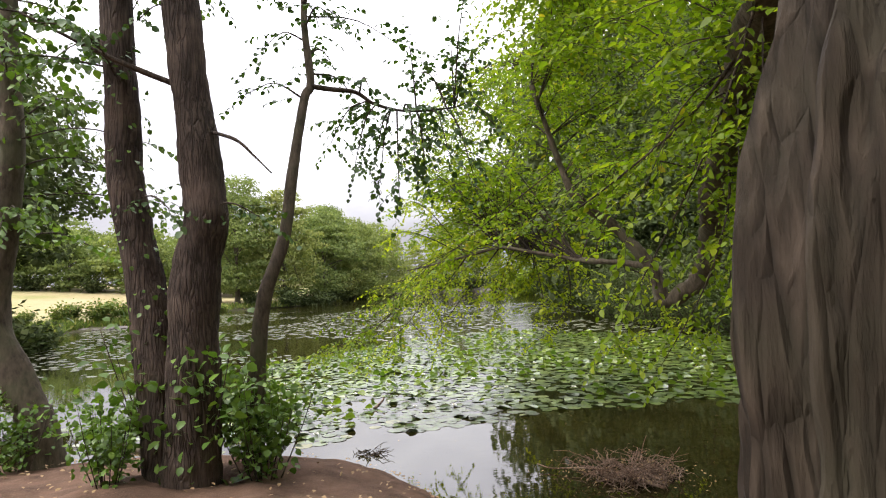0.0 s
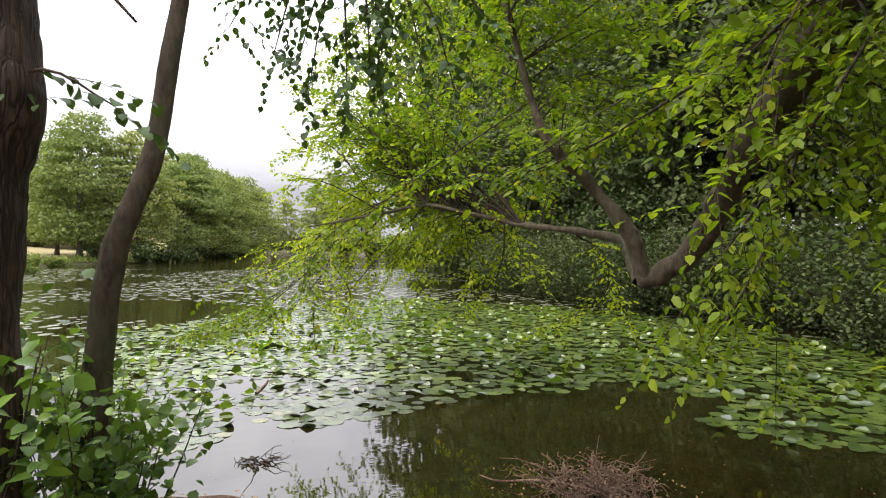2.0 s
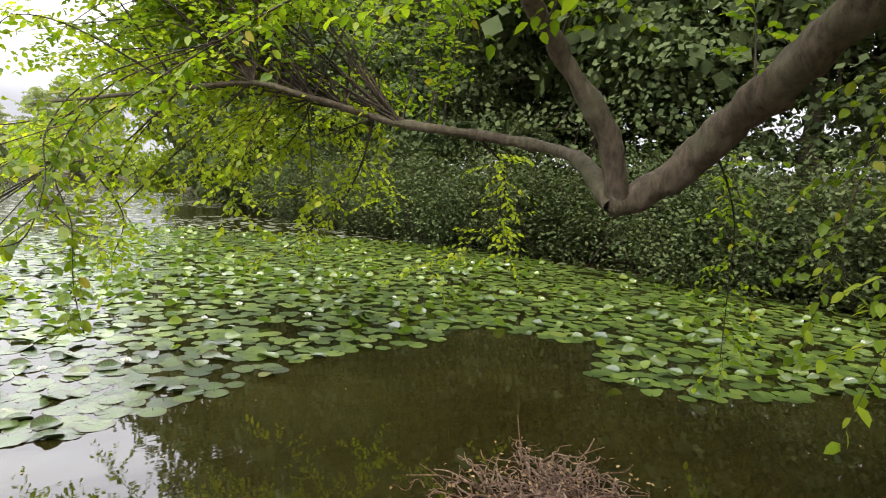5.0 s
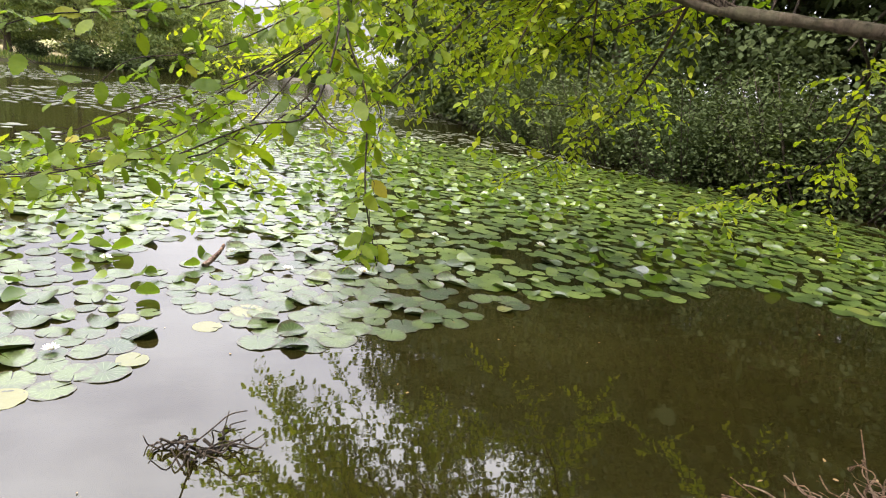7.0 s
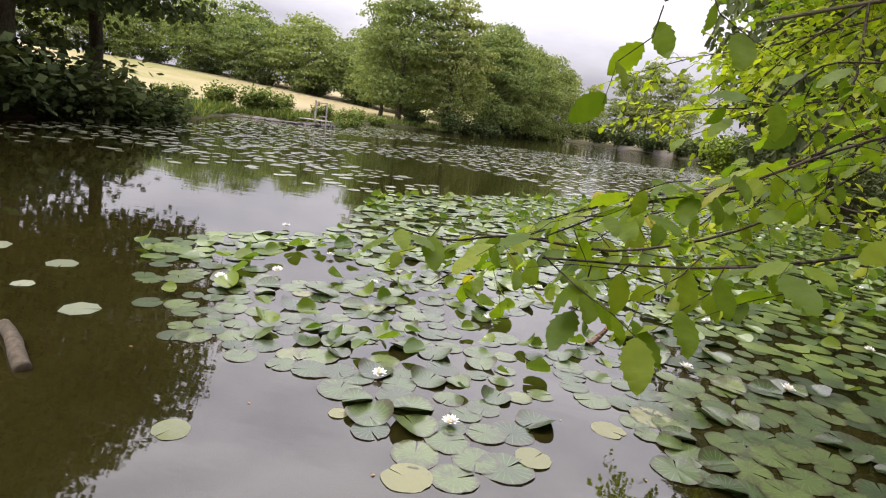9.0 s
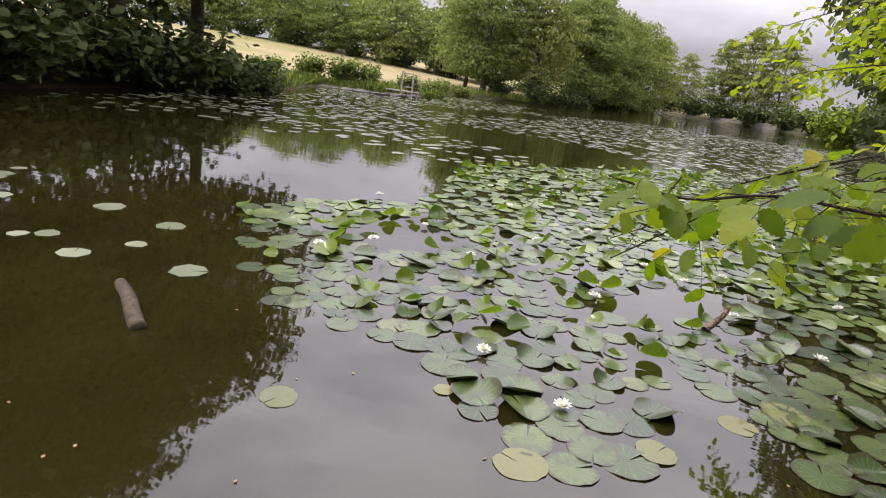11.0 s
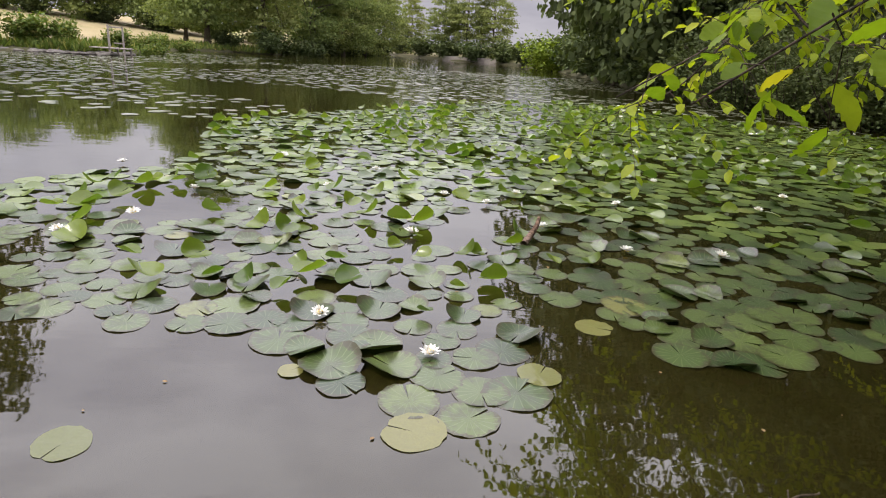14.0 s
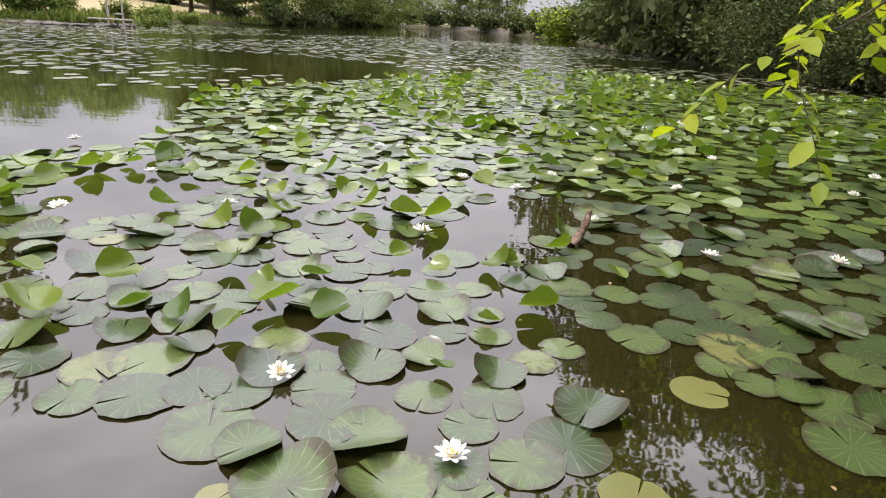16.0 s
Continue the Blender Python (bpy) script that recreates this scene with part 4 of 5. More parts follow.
def crown_tree(name, height_m, width, leaf_mat, label, cards_n=5200, card=0.34, base=0.18, shape=1.0, seed=1, trunk_r=0.3, clumps=90, category="tree"):
    """A tree seen from afar: trunk, limbs and a crown of clumps with gaps."""
    r = np.random.default_rng(seed)
    root = new(name)
    tagged(root, label, category)
    t = Geo()
    top = height_m * 0.8
    tube(t, smooth_line([(0, 0, -0.4), (0.1, 0, height_m * 0.2), (-0.1, 0.1, height_m * 0.45), (0.05, 0, top)], 5), trunk_r, trunk_r * 0.2, 9, 0.2, 0.4)
    part("trunk", t, BARK_GREY, root)
    cen = []
    while len(cen) < clumps:
        q = r.uniform(-1, 1, 3)
        rad = np.linalg.norm(q)
        if rad > 1 or rad < 0.4:
            continue
        zz = (q[2] + 1) / 2
        taper = (1 - zz ** (2.2 * shape)) * 0.5 + 0.5 * math.sqrt(max(0.0, 1 - q[2] ** 2))
        cen.append((q[0] * width / 2 * (0.55 + 0.6 * taper), q[1] * width / 2 * (0.55 + 0.6 * taper), height_m * (base + (1 - base) * zz)))
    cen = np.array(cen)
    limbs = Geo()
    for c in cen[:: max(1, clumps // 12)]:
        s = np.array([0, 0, height_m * r.uniform(0.2, 0.6)])
        tube(limbs, smooth_line([s, (s + c) / 2 + np.array([0, 0, 0.3]), c], 3), trunk_r * 0.3, trunk_r * 0.06, 5)
    part("limb", limbs, BARK_GREY, root)["kind"] = "stuff"
    per = cards_n // clumps
    g = Geo()
    size = width / 2 * 0.36
    pos, nor = [], []
    for c in cen:
        d = unit(r.normal(size=(per, 3)))
        d[:, 2] = np.abs(d[:, 2]) * 0.8 + d[:, 2] * 0.2
        rr = size * r.uniform(0.6, 1.25) * r.uniform(0.35, 1.0, (per, 1)) ** 0.5
        pos.append(c + d * rr * np.array([1, 1, 0.62]))
        nor.append(unit(d + r.normal(0, 0.45, (per, 3)) + np.array([0, 0, 0.3])))
    pos, nor = np.concatenate(pos), np.concatenate(nor)
    keep = pos[:, 2] > 0.05
    cards(g, pos[keep], nor[keep], card * r.uniform(0.5, 1.2, keep.sum()))
    c = part("crown", g, leaf_mat, root, "crown of leaves in billowing clumps", smooth=False)
    c["kind"] = "stuff"
    return root


def plant(proto, x, y, scale, turn, label="", group="", sink=0.0):
    x, y, k = drawn_in(x, y)
    ob = copy_thing(proto, pose(x, y, ground_at(x, y) - sink, 0, 0, turn))
    ob.scale = (scale * k,) * 3
    if label:
        ob["label"] = label
    if group:
        ob["group"] = group
    return ob


def settle(ob, x, y, turn=0, scale=(1, 1, 1), group=""):
    x, y, k = drawn_in(x, y)
    ob.location = (x, y, ground_at(x, y))
    ob.rotation_euler = (0, 0, radians(turn))
    ob.scale = tuple(k * s for s in scale)
    if group:
        ob["group"] = group


UNDERWOOD = []
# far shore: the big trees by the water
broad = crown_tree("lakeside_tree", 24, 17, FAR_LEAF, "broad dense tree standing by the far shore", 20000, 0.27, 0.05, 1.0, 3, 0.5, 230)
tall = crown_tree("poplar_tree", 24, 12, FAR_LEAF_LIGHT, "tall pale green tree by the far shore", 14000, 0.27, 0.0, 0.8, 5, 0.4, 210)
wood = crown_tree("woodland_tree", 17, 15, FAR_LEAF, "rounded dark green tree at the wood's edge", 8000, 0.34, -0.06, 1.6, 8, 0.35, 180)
dark = crown_tree("evergreen_tree", 15, 11, DARK_LEAF, "dark dense tree overhanging the pond bank", 32000, 0.095, -0.05, 1.1, 13, 0.3, 260)
copse = crown_tree("copse_tree", 15, 11, DARK_LEAF, "dark dense tree along the wooded bank", 8000, 0.25, -0.05, 1.1, 14, 0.3, 170)
settle(broad, -41, 121, 20, (1.05, 1.05, 1.08), "far shore trees")
settle(tall, -32, 124, 0, (1.15, 1.15, 1.0), "far shore trees")
settle(wood, -80, 158, 0, (1.3, 1.3, 1.1), "woodland edge")
settle(dark, 19, 23, 0, (1.3, 1.3, 1.3), "right bank trees")
settle(copse, 20.5, 50, 0, (1.5, 1.5, 1.6), "right bank trees")
for x, y, s, turn in ((-27, 143, 0.98, 70), (-23, 165, 1.0, 140), (-30, 155, 1.0, 200), (-20, 188, 1.05, 20), (-48, 130, 0.8, 10)):
    plant(broad, x, y, s, turn, group="far shore trees")
for x, y, s, turn in ((-26, 152, 1.0, 60), (10, 212, 1.1, 0), (-16, 205, 1.0, 190), (3, 216, 0.95, 90), (18, 207, 0.95, 30), (-22, 176, 1.0, 120), (-8, 235, 0.8, 10)):
    plant(tall, x, y, s, turn, group="far shore trees")
for x, y, s, turn in ((-128, 150, 0.98, 40), (-112, 152, 0.98, 90), (-97, 155, 0.94, 10), (-66, 158, 0.94, 130), (-54, 160, 0.90, 210), (-145, 145, 1.07, 300), (-165, 140, 1.07, 20), (-104, 166, 1.23, 260), (-88, 170, 1.23, 150),
                      (-120, 166, 1.23, 15), (-44, 168, 0.98, 70), (-70, 173, 1.19, 330), (-185, 130, 1.15, 80), (-140, 160, 1.19, 10), (-205, 115, 1.15, 5), (-58, 178, 1.15, 100)):
    plant(wood, x, y, s, turn, group="woodland edge")
for x, y, s, turn in ((19, 31, 1.35, 50), (19, 40, 1.45, 120), (20.5, 15, 1.3, 75), (21, 8, 1.3, 200)):
    plant(dark, x, y, s, turn, group="right bank trees")
for x, y, s, turn in ((22, 62, 1.55, 280), (25, 76, 1.6, 30), (27, 92, 1.6, 100), (30, 112, 1.5, 160), (34, 135, 1.4, 220), (38, 160, 1.3, 10),
                      (26, 24, 1.8, 150), (26, 12, 1.7, 330), (18, 2, 1.1, 20), (27, 36, 1.8, 0), (24, 2, 1.4, 100), (29, 48, 1.8, 60), (31, 64, 1.8, 0)):
    plant(copse, x, y, s, turn, group="right bank trees")
for x, y, wide, tall_by, turn in ((18.8, 78, 1.7, 2.5, 40), (17.6, 64, 1.5, 2.3, 150), (17.0, 54, 1.4, 2.1, 260)):
    ob = plant(copse, x, y, wide, turn, group="right bank trees")
    ob.scale.z *= tall_by / wide
for x, y, s, turn in ((-170, 135, 1.49, 0), (-152, 142, 1.36, 50), (-136, 146, 1.36, 100), (-120, 149, 1.36, 0), (-105, 152, 1.30, 30), (-90, 154, 1.30, 80), (-76, 156, 1.24, 0), (-63, 157, 1.24, 200), (-52, 159, 1.24, 90)):
    UNDERWOOD.append((x, y, s, turn))
# the tall dark alders on the near left shore
grove = crown_tree("shore_alder", 17, 11, DARK_LEAF, "tall dark alder leaning over the water", 14000, 0.19, 0.1, 1.0, 21, 0.38, 170)
settle(grove, -22.5, 25, 0, (1, 1, 1), "left shore alders")
for x, y, s, turn in ((-26.5, 33, 1.05, 80), (-23.5, 20, 1.0, 160), (-30, 29, 1.3, 220), (-23, 14, 1.0, 30), (-29, 21, 1.3, 300)):
    plant(grove, x, y, s, turn, group="left shore alders")
# woodland behind the path: unseen trees, added to shade the trunk and foreground
for x, y, s, turn in ((-6, -12, 0.9, 0), (5, -8.5, 0.9, 90), (13, -4, 0.9, 180)):
    plant(wood, x, y, s, turn, group="wood behind the path")


def bush(name, w, d, h, mat, label, n, size, seed, stems=14):
    """A many-stemmed shrub with leaves through its whole body."""
    r = np.random.default_rng(seed)
    root = new(name)
    tagged(root, label, "shrub")
    st, g = Geo(), Geo()
    tips = []
    for _ in range(stems):
        q = np.array([r.uniform(-0.5, 0.5) * w, r.uniform(-0.5, 0.5) * d, h * r.uniform(0.45, 1.0)])
        tube(st, smooth_line([(q[0] * 0.3, q[1] * 0.3, -0.05), (q[0] * 0.7, q[1] * 0.7, q[2] * 0.5), q], 3), 0.007 * h, 0.002 * h, 4)
        tips.append(q)
    part("stem", st, BARK_TWIG, root)["kind"] = "stuff"
    tips = np.array(tips)
    pick = tips[r.integers(0, stems, n)]
    t = r.uniform(0.25, 1.0, (n, 1))
    pos = pick * t + r.normal(0, 1, (n, 3)) * np.array([w, d, h]) * 0.11
    pos[:, 2] = np.abs(pos[:, 2])
    along = unit(pos * np.array([1, 1, 0.2]) / max(w, d) + r.normal(0, 0.6, (n, 3)))
    nor = unit(np.array([0, 0, 1]) + r.normal(0, 0.5, (n, 3)))
    ln = size * r.uniform(0.6, 1.2, n)
    if n > 2000:
        cards(g, pos, nor, ln)
    else:
        blades(g, pos, along, nor, ln, ln * 0.8)
    c = part("foliage", g, mat, root)
    c["kind"] = "stuff"
    return root


# shrubs round the feet of the alders
thicket = bush("alder_shrub", 1.3, 1.0, 1.35, SHRUB_LEAF, "leafy green shoots around the alder's foot", 760, 0.1, 31)
settle(thicket, -2.35, 5.6)
for x, y, s, turn in ((-1.75, 5.75, 0.75, 60), (-2.9, 5.3, 0.6, 120), (-4.35, 6.3, 0.6, 30), (-3.6, 6.7, 0.45, 200), (-1.95, 6.4, 0.7, 300)):
    plant(thicket, x, y, s, turn)
# the far meadow's edge: hedge, bushes and a lime-green shrub
hedge = bush("shore_bush", 5.0, 3.0, 3.0, REED_LEAF, "bright green bush at the meadow's edge", 2600, 0.2, 41, 26)
settle(hedge, -37.5, 64.5, 0, (0.9, 0.9, 0.85))
for x, y, s, turn in ((-41, 63.5, 0.75, 40), (-44, 61.5, 0.5, 90), (-34.5, 66, 0.7, 150), (-32, 69, 0.6, 10), (-30.5, 73, 0.6, 70), (-34, 80, 0.6, 20), (-37, 92, 0.7, 130), (-46, 61, 0.45, 0), (-39, 104, 0.7, 0)):
    plant(hedge, x, y, s, turn, group="shore bushes")
lime = bush("lime_green_bush", 9, 7, 8, LIME_LEAF, "lime-green rounded bush on the far bank", 3200, 0.4, 43, 30)
settle(lime, 22.5, 140)
holly = bush("bank_shrub", 6, 4.4, 4.2, DARK_LEAF, "dark overhanging shrub at the water's edge", 15000, 0.07, 47, 40)
scrub = bush("bank_scrub", 6, 4, 3.2, DARK_LEAF, "dark scrub along the distant bank", 2300, 0.24, 48, 26)
settle(scrub, 15, 48)
for x, y, s, turn in UNDERWOOD:
    plant(scrub, x, y, s, turn, "dark undergrowth along the wood's edge", "woodland edge")
settle(holly, 13.0, 24)
for x, y, s, turn in ((12.4, 28, 1.0, 40), (12.6, 33, 1.0, 80), (13, 38, 1.05, 10), (14.3, 20, 1.0, 120), (15.3, 16.5, 1.0, 200), (15.8, 12.5, 1.0, 300), (16, 9, 1.0, 80), (15.2, 6, 1, 20), (13.0, 4.5, 0.9, 60), (15.0, 14.5, 0.9, 10), (15.6, 10.7, 0.9, 130), (13.6, 22, 0.9, 250)):
    plant(holly, x, y, s, turn, group="bank shrubs")
for x, y, s, turn in ((14.4, 43, 1.1, 100), (16.2, 54, 1.2, 20), (17, 61, 1.2, 20), (18, 69, 1.3, 70), (19, 77, 1.4, 30), (20, 86, 1.4, 0), (21.5, 97, 1.5, 40), (23, 108, 1.6, 30), (25, 120, 1.7, 120), (27, 134, 1.8, 120), (29, 150, 2.0, 200), (31, 168, 2.0, 20)):
    plant(scrub, x, y, s, turn, group="bank shrubs")
for x, y, s, turn in ((-37, 119, 0.8, 20), (-29.5, 117.5, 1.1, 90), (-27, 126, 1.1, 40), (-26.5, 134, 1.1, 10), (-27, 147, 1.3, 10), (-26, 160, 1.4, 70), (-24, 175, 1.5, 10), (-23, 190, 1.5, 30), (-22, 208, 1.7, 0), (-20, 226, 1.8, 0), (-12, 238, 2, 0), (-4, 222, 1.8, 20), (4, 207, 1.7, 0), (12, 200, 1.7, 30), (20, 194, 1.8, 60), (25, 182, 1.8, 0), (-22, 27, 0.8, 40), (-20.5, 20, 0.8, 80), (-22.5, 31, 0.7, 120), (-20, 16, 0.8, 0), (-19.8, 18.5, 0.7, 60), (-21.2, 23, 0.7, 20), (-18, 14, 0.6, 90), (-21.8, 25, 0.7, 200), (-15, 10, 0.6, 30), (-23.5, 33.5, 0.6, 10)):
    plant(scrub, x, y, s, turn, group="bank shrubs")


# ---- water lilies ----
def pad_shape(kind, seed, seg=18):
    """A round leaf of one metre across, with its cleft; verts and faces."""
    r = np.random.default_rng(seed)
    ang = np.linspace(0.045 + 0.02 * (seed % 4), 2 * np.pi - 0.045, seg)
    edge = 0.5 * (1 + 0.04 * np.sin(ang * 2 + seed) + 0.024 * r.normal(size=seg)) * (1 - 0.12 * np.exp(-(np.minimum(ang, 2 * np.pi - ang) / 0.25) ** 2))
    v = [(0.03, 0, 0)]
    wave = 0.008 * np.sin(ang * 2 + seed * 1.7) + 0.006 * r.normal(size=seg)
    for f in (0.55, 1.0):
        for a, e, w in zip(ang, edge, wave):
            x, y = f * e * math.cos(a), f * e * math.sin(a)
            z = w * f * f + (0.003 if f == 1.0 else 0.0)
            if kind == "curled":
                z += 0.9 * max(0.0, y - 0.08) ** 1.5 * f + 0.5 * max(0.0, -y - 0.2) ** 1.5
            elif kind == "raised":
                z += 1.3 * y * y + 0.25 * x * x
            v.append((x, y, z))
    faces3 = [(0, 1 + i, 2 + i) for i in range(seg - 1)]
    faces4 = [(1 + i, 1 + seg + i, 2 + seg + i, 2 + i) for i in range(seg - 1)]
    return np.array(v), np.array(faces3), np.array(faces4)


FLAT = [pad_shape("flat", s, 26) for s in range(6)]
CURLED = [pad_shape("curled", s, 22) for s in range(3)]
RAISED = [pad_shape("raised", s) for s in range(3)]
FAR_PAD = [pad_shape("flat", s, 8) for s in range(3)]


def shape_mesh(name, shape, mat):
    g = Geo()
    g.add(shape[0], shape[1])
    g.f.append(shape[2])
    return g.mesh(name, mat)


PAD_MESH = {"flat": [shape_mesh("lily_pad", s, PAD_NEAR) for s in FLAT], "curled": [shape_mesh("lily_pad", s, PAD_NEAR) for s in CURLED],
            "raised": [shape_mesh("lily_pad", s, PAD_RAISED) for s in RAISED], "old": [shape_mesh("lily_pad", s, PAD_OLD) for s in FLAT[:2]]}
PAD_LABEL = {"flat": "round cleft green lily pad floating on the water", "curled": "lily pad with curled-up edges on the water",
             "raised": "young bright green lily pad standing above the water", "old": "yellowing tattered lily pad floating on the water"}
stack = [0]


def lily_pad(x, y, size, kind="flat", turn=None, lift=0.0, tilt=None):
    ob = new("lily_pad", PAD_MESH[kind][rng.integers(0, len(PAD_MESH[kind]))])
    stack[0] = (stack[0] + 1) % 7
    turn = rng.uniform(0, 360) if turn is None else turn
    if kind == "raised":
        m = pose(x, y, 0.03 + size * 0.17 + lift, tilt if tilt is not None else rng.uniform(12, 50), rng.uniform(-15, 15), turn)
    else:
        m = pose(x, y, 0.0025 + 0.0007 * stack[0] + lift + (0.003 if kind == "curled" else 0), rng.uniform(-0.7, 0.7), rng.uniform(-0.7, 0.7), turn)
    ob.matrix_world = m @ Matrix.Scale(size, 4)
    return tagged(ob, PAD_LABEL[kind], "lily pad", "lily pads")


def in_poly(px, py, poly):
    inside = np.zeros(px.shape, bool)
    for (ax, ay), (bx, by) in zip(poly, poly[1:] + poly[:1]):
        if by != ay:
            inside ^= ((ay > py) != (by > py)) & (px < (bx - ax) * (py - ay) / (by - ay) + ax)
    return inside


RAFT = [(-3.3, 11.15), (-3.1, 10.95), (-2.8, 10.85), (-2.6, 10.5), (-2.1, 10.6), (-1.85, 10.8), (-1.85, 11.4), (-1.7, 12.2), (-1.5, 12.6), (-1.4, 11.95), (-1.1, 11.4), (-0.5, 11.2), (0.3, 11.55), (1.16, 11.85), (2.1, 12.5), (3.9, 12.4), (5.2, 13.2),
        (5.7, 12.4), (6.3, 11.4), (5.0, 10.3), (5.15, 9.4), (6.8, 8.6), (10, 7.5), (14, 9), (14, 14), (13, 19), (11.5, 24), (8, 27), (3, 31), (-1.6, 27.4), (-5.0, 22.6), (-6.5, 20.2), (-5.6, 17.0), (-5.5, 15.6), (-6.4, 15.1), (-6.9, 13.7), (-5.8, 12.3), (-5.0, 11.6), (-4.2, 11.55)]
FRONT_PADS = [
    (-3.24, 11.31, 0.33, "flat"), (-2.93, 11.06, 0.31, "curled"), (-3.11, 10.99, 0.13, "old"), (-2.85, 10.9, 0.25, "flat"), (-2.62, 11.07, 0.3, "curled"), (-2.86, 11.39, 0.29, "flat"), (-2.73, 11.76, 0.28, "curled"), (-2.52, 10.77, 0.3, "flat"),
    (-2.49, 10.53, 0.28, "old"), (-2.25, 10.64, 0.28, "flat"), (-2, 10.87, 0.33, "flat"), (-1.86, 11.05, 0.23, "old"), (-2.18, 11.2, 0.26, "flat"), (-2.02, 11.3, 0.3, "flat"), (-2.26, 11.54, 0.25, "flat"), (-2.52, 11.55, 0.22, "flat"),
    (-3.21, 11.53, 0.25, "flat"), (-3.37, 11.56, 0.26, "flat"), (-3.8, 11.65, 0.25, "flat"), (-3.61, 11.72, 0.31, "flat"), (-4.06, 11.69, 0.26, "flat"), (-3.83, 11.95, 0.23, "curled"), (-4.11, 11.44, 0.25, "flat"), (-4.62, 11.57, 0.29, "flat"),
    (-4.74, 11.49, 0.23, "flat"),
]
SIDE_PADS = [
    (-0.9, 11.58, 0.31, "flat"), (-1, 11.34, 0.31, "flat"), (-0.54, 11.56, 0.33, "flat"), (-0.57, 11.28, 0.3, "flat"), (-0.19, 11.62, 0.33, "flat"), (-0.36, 11.38, 0.33, "flat"), (-1.11, 12.02, 0.32, "flat"), (-0.82, 12.13, 0.28, "flat"),
    (-1.15, 11.73, 0.19, "flat"), (-1.41, 11.66, 0.23, "old"), (-0.29, 12.43, 0.28, "flat"), (-0.33, 12.09, 0.3, "flat"), (-0.62, 11.89, 0.28, "flat"), (-0.34, 11.84, 0.31, "flat"), (0.05, 11.99, 0.33, "flat"), (0.41, 12.28, 0.33, "flat"),
    (0.27, 11.68, 0.33, "flat"), (-1.16, 12.45, 0.33, "flat"), (-0.9, 12.41, 0.31, "flat"), (-1.53, 12.09, 0.29, "flat"), (0.78, 12.51, 0.33, "flat"), (0.3, 12.37, 0.32, "flat"), (-0.57, 12.47, 0.27, "flat"), (0.06, 12.39, 0.28, "flat"),
    (-3.86, 10.37, 0.22, "old"),
]
PADS_RAISED = [
    (-4.28, 12.05, 0.26), (-4.09, 12.45, 0.24), (-3.85, 12.12, 0.17), (-3.62, 12.1, 0.19), (-3.84, 13.29, 0.26), (-3.62, 13.22, 0.25), (-3.69, 14.08, 0.2), (-3.6, 13.62, 0.25),
    (-3.35, 12.45, 0.16), (-3.1, 12.53, 0.18), (-2.96, 12.13, 0.2), (-3.37, 11.97, 0.17), (-3.23, 12.21, 0.26), (-4.55, 12.44, 0.18), (-2.46, 12.71, 0.15), (-2.04, 12.84, 0.16),
    (-1.63, 13.46, 0.23), (-1.71, 13.13, 0.19), (-2.69, 13.67, 0.26), (-2.47, 13.66, 0.26), (-2.97, 13.85, 0.26), (-5.79, 14.39, 0.26), (-5.36, 14.05, 0.26), (-5.08, 12.7, 0.26),
    (-5.47, 13.57, 0.26), (-5.25, 13.15, 0.26), (-4.9, 15.04, 0.26), (-4.1, 14.7, 0.2), (-2.45, 11.69, 0.11), (-2.23, 12.12, 0.12),
]
placed = []
for x, y, s, kind in FRONT_PADS + SIDE_PADS:
    lily_pad(x, y, s, kind)
    placed.append((x, y, s))
for x, y, s in PADS_RAISED:
    lily_pad(x, y, 0.9 * s, "raised")


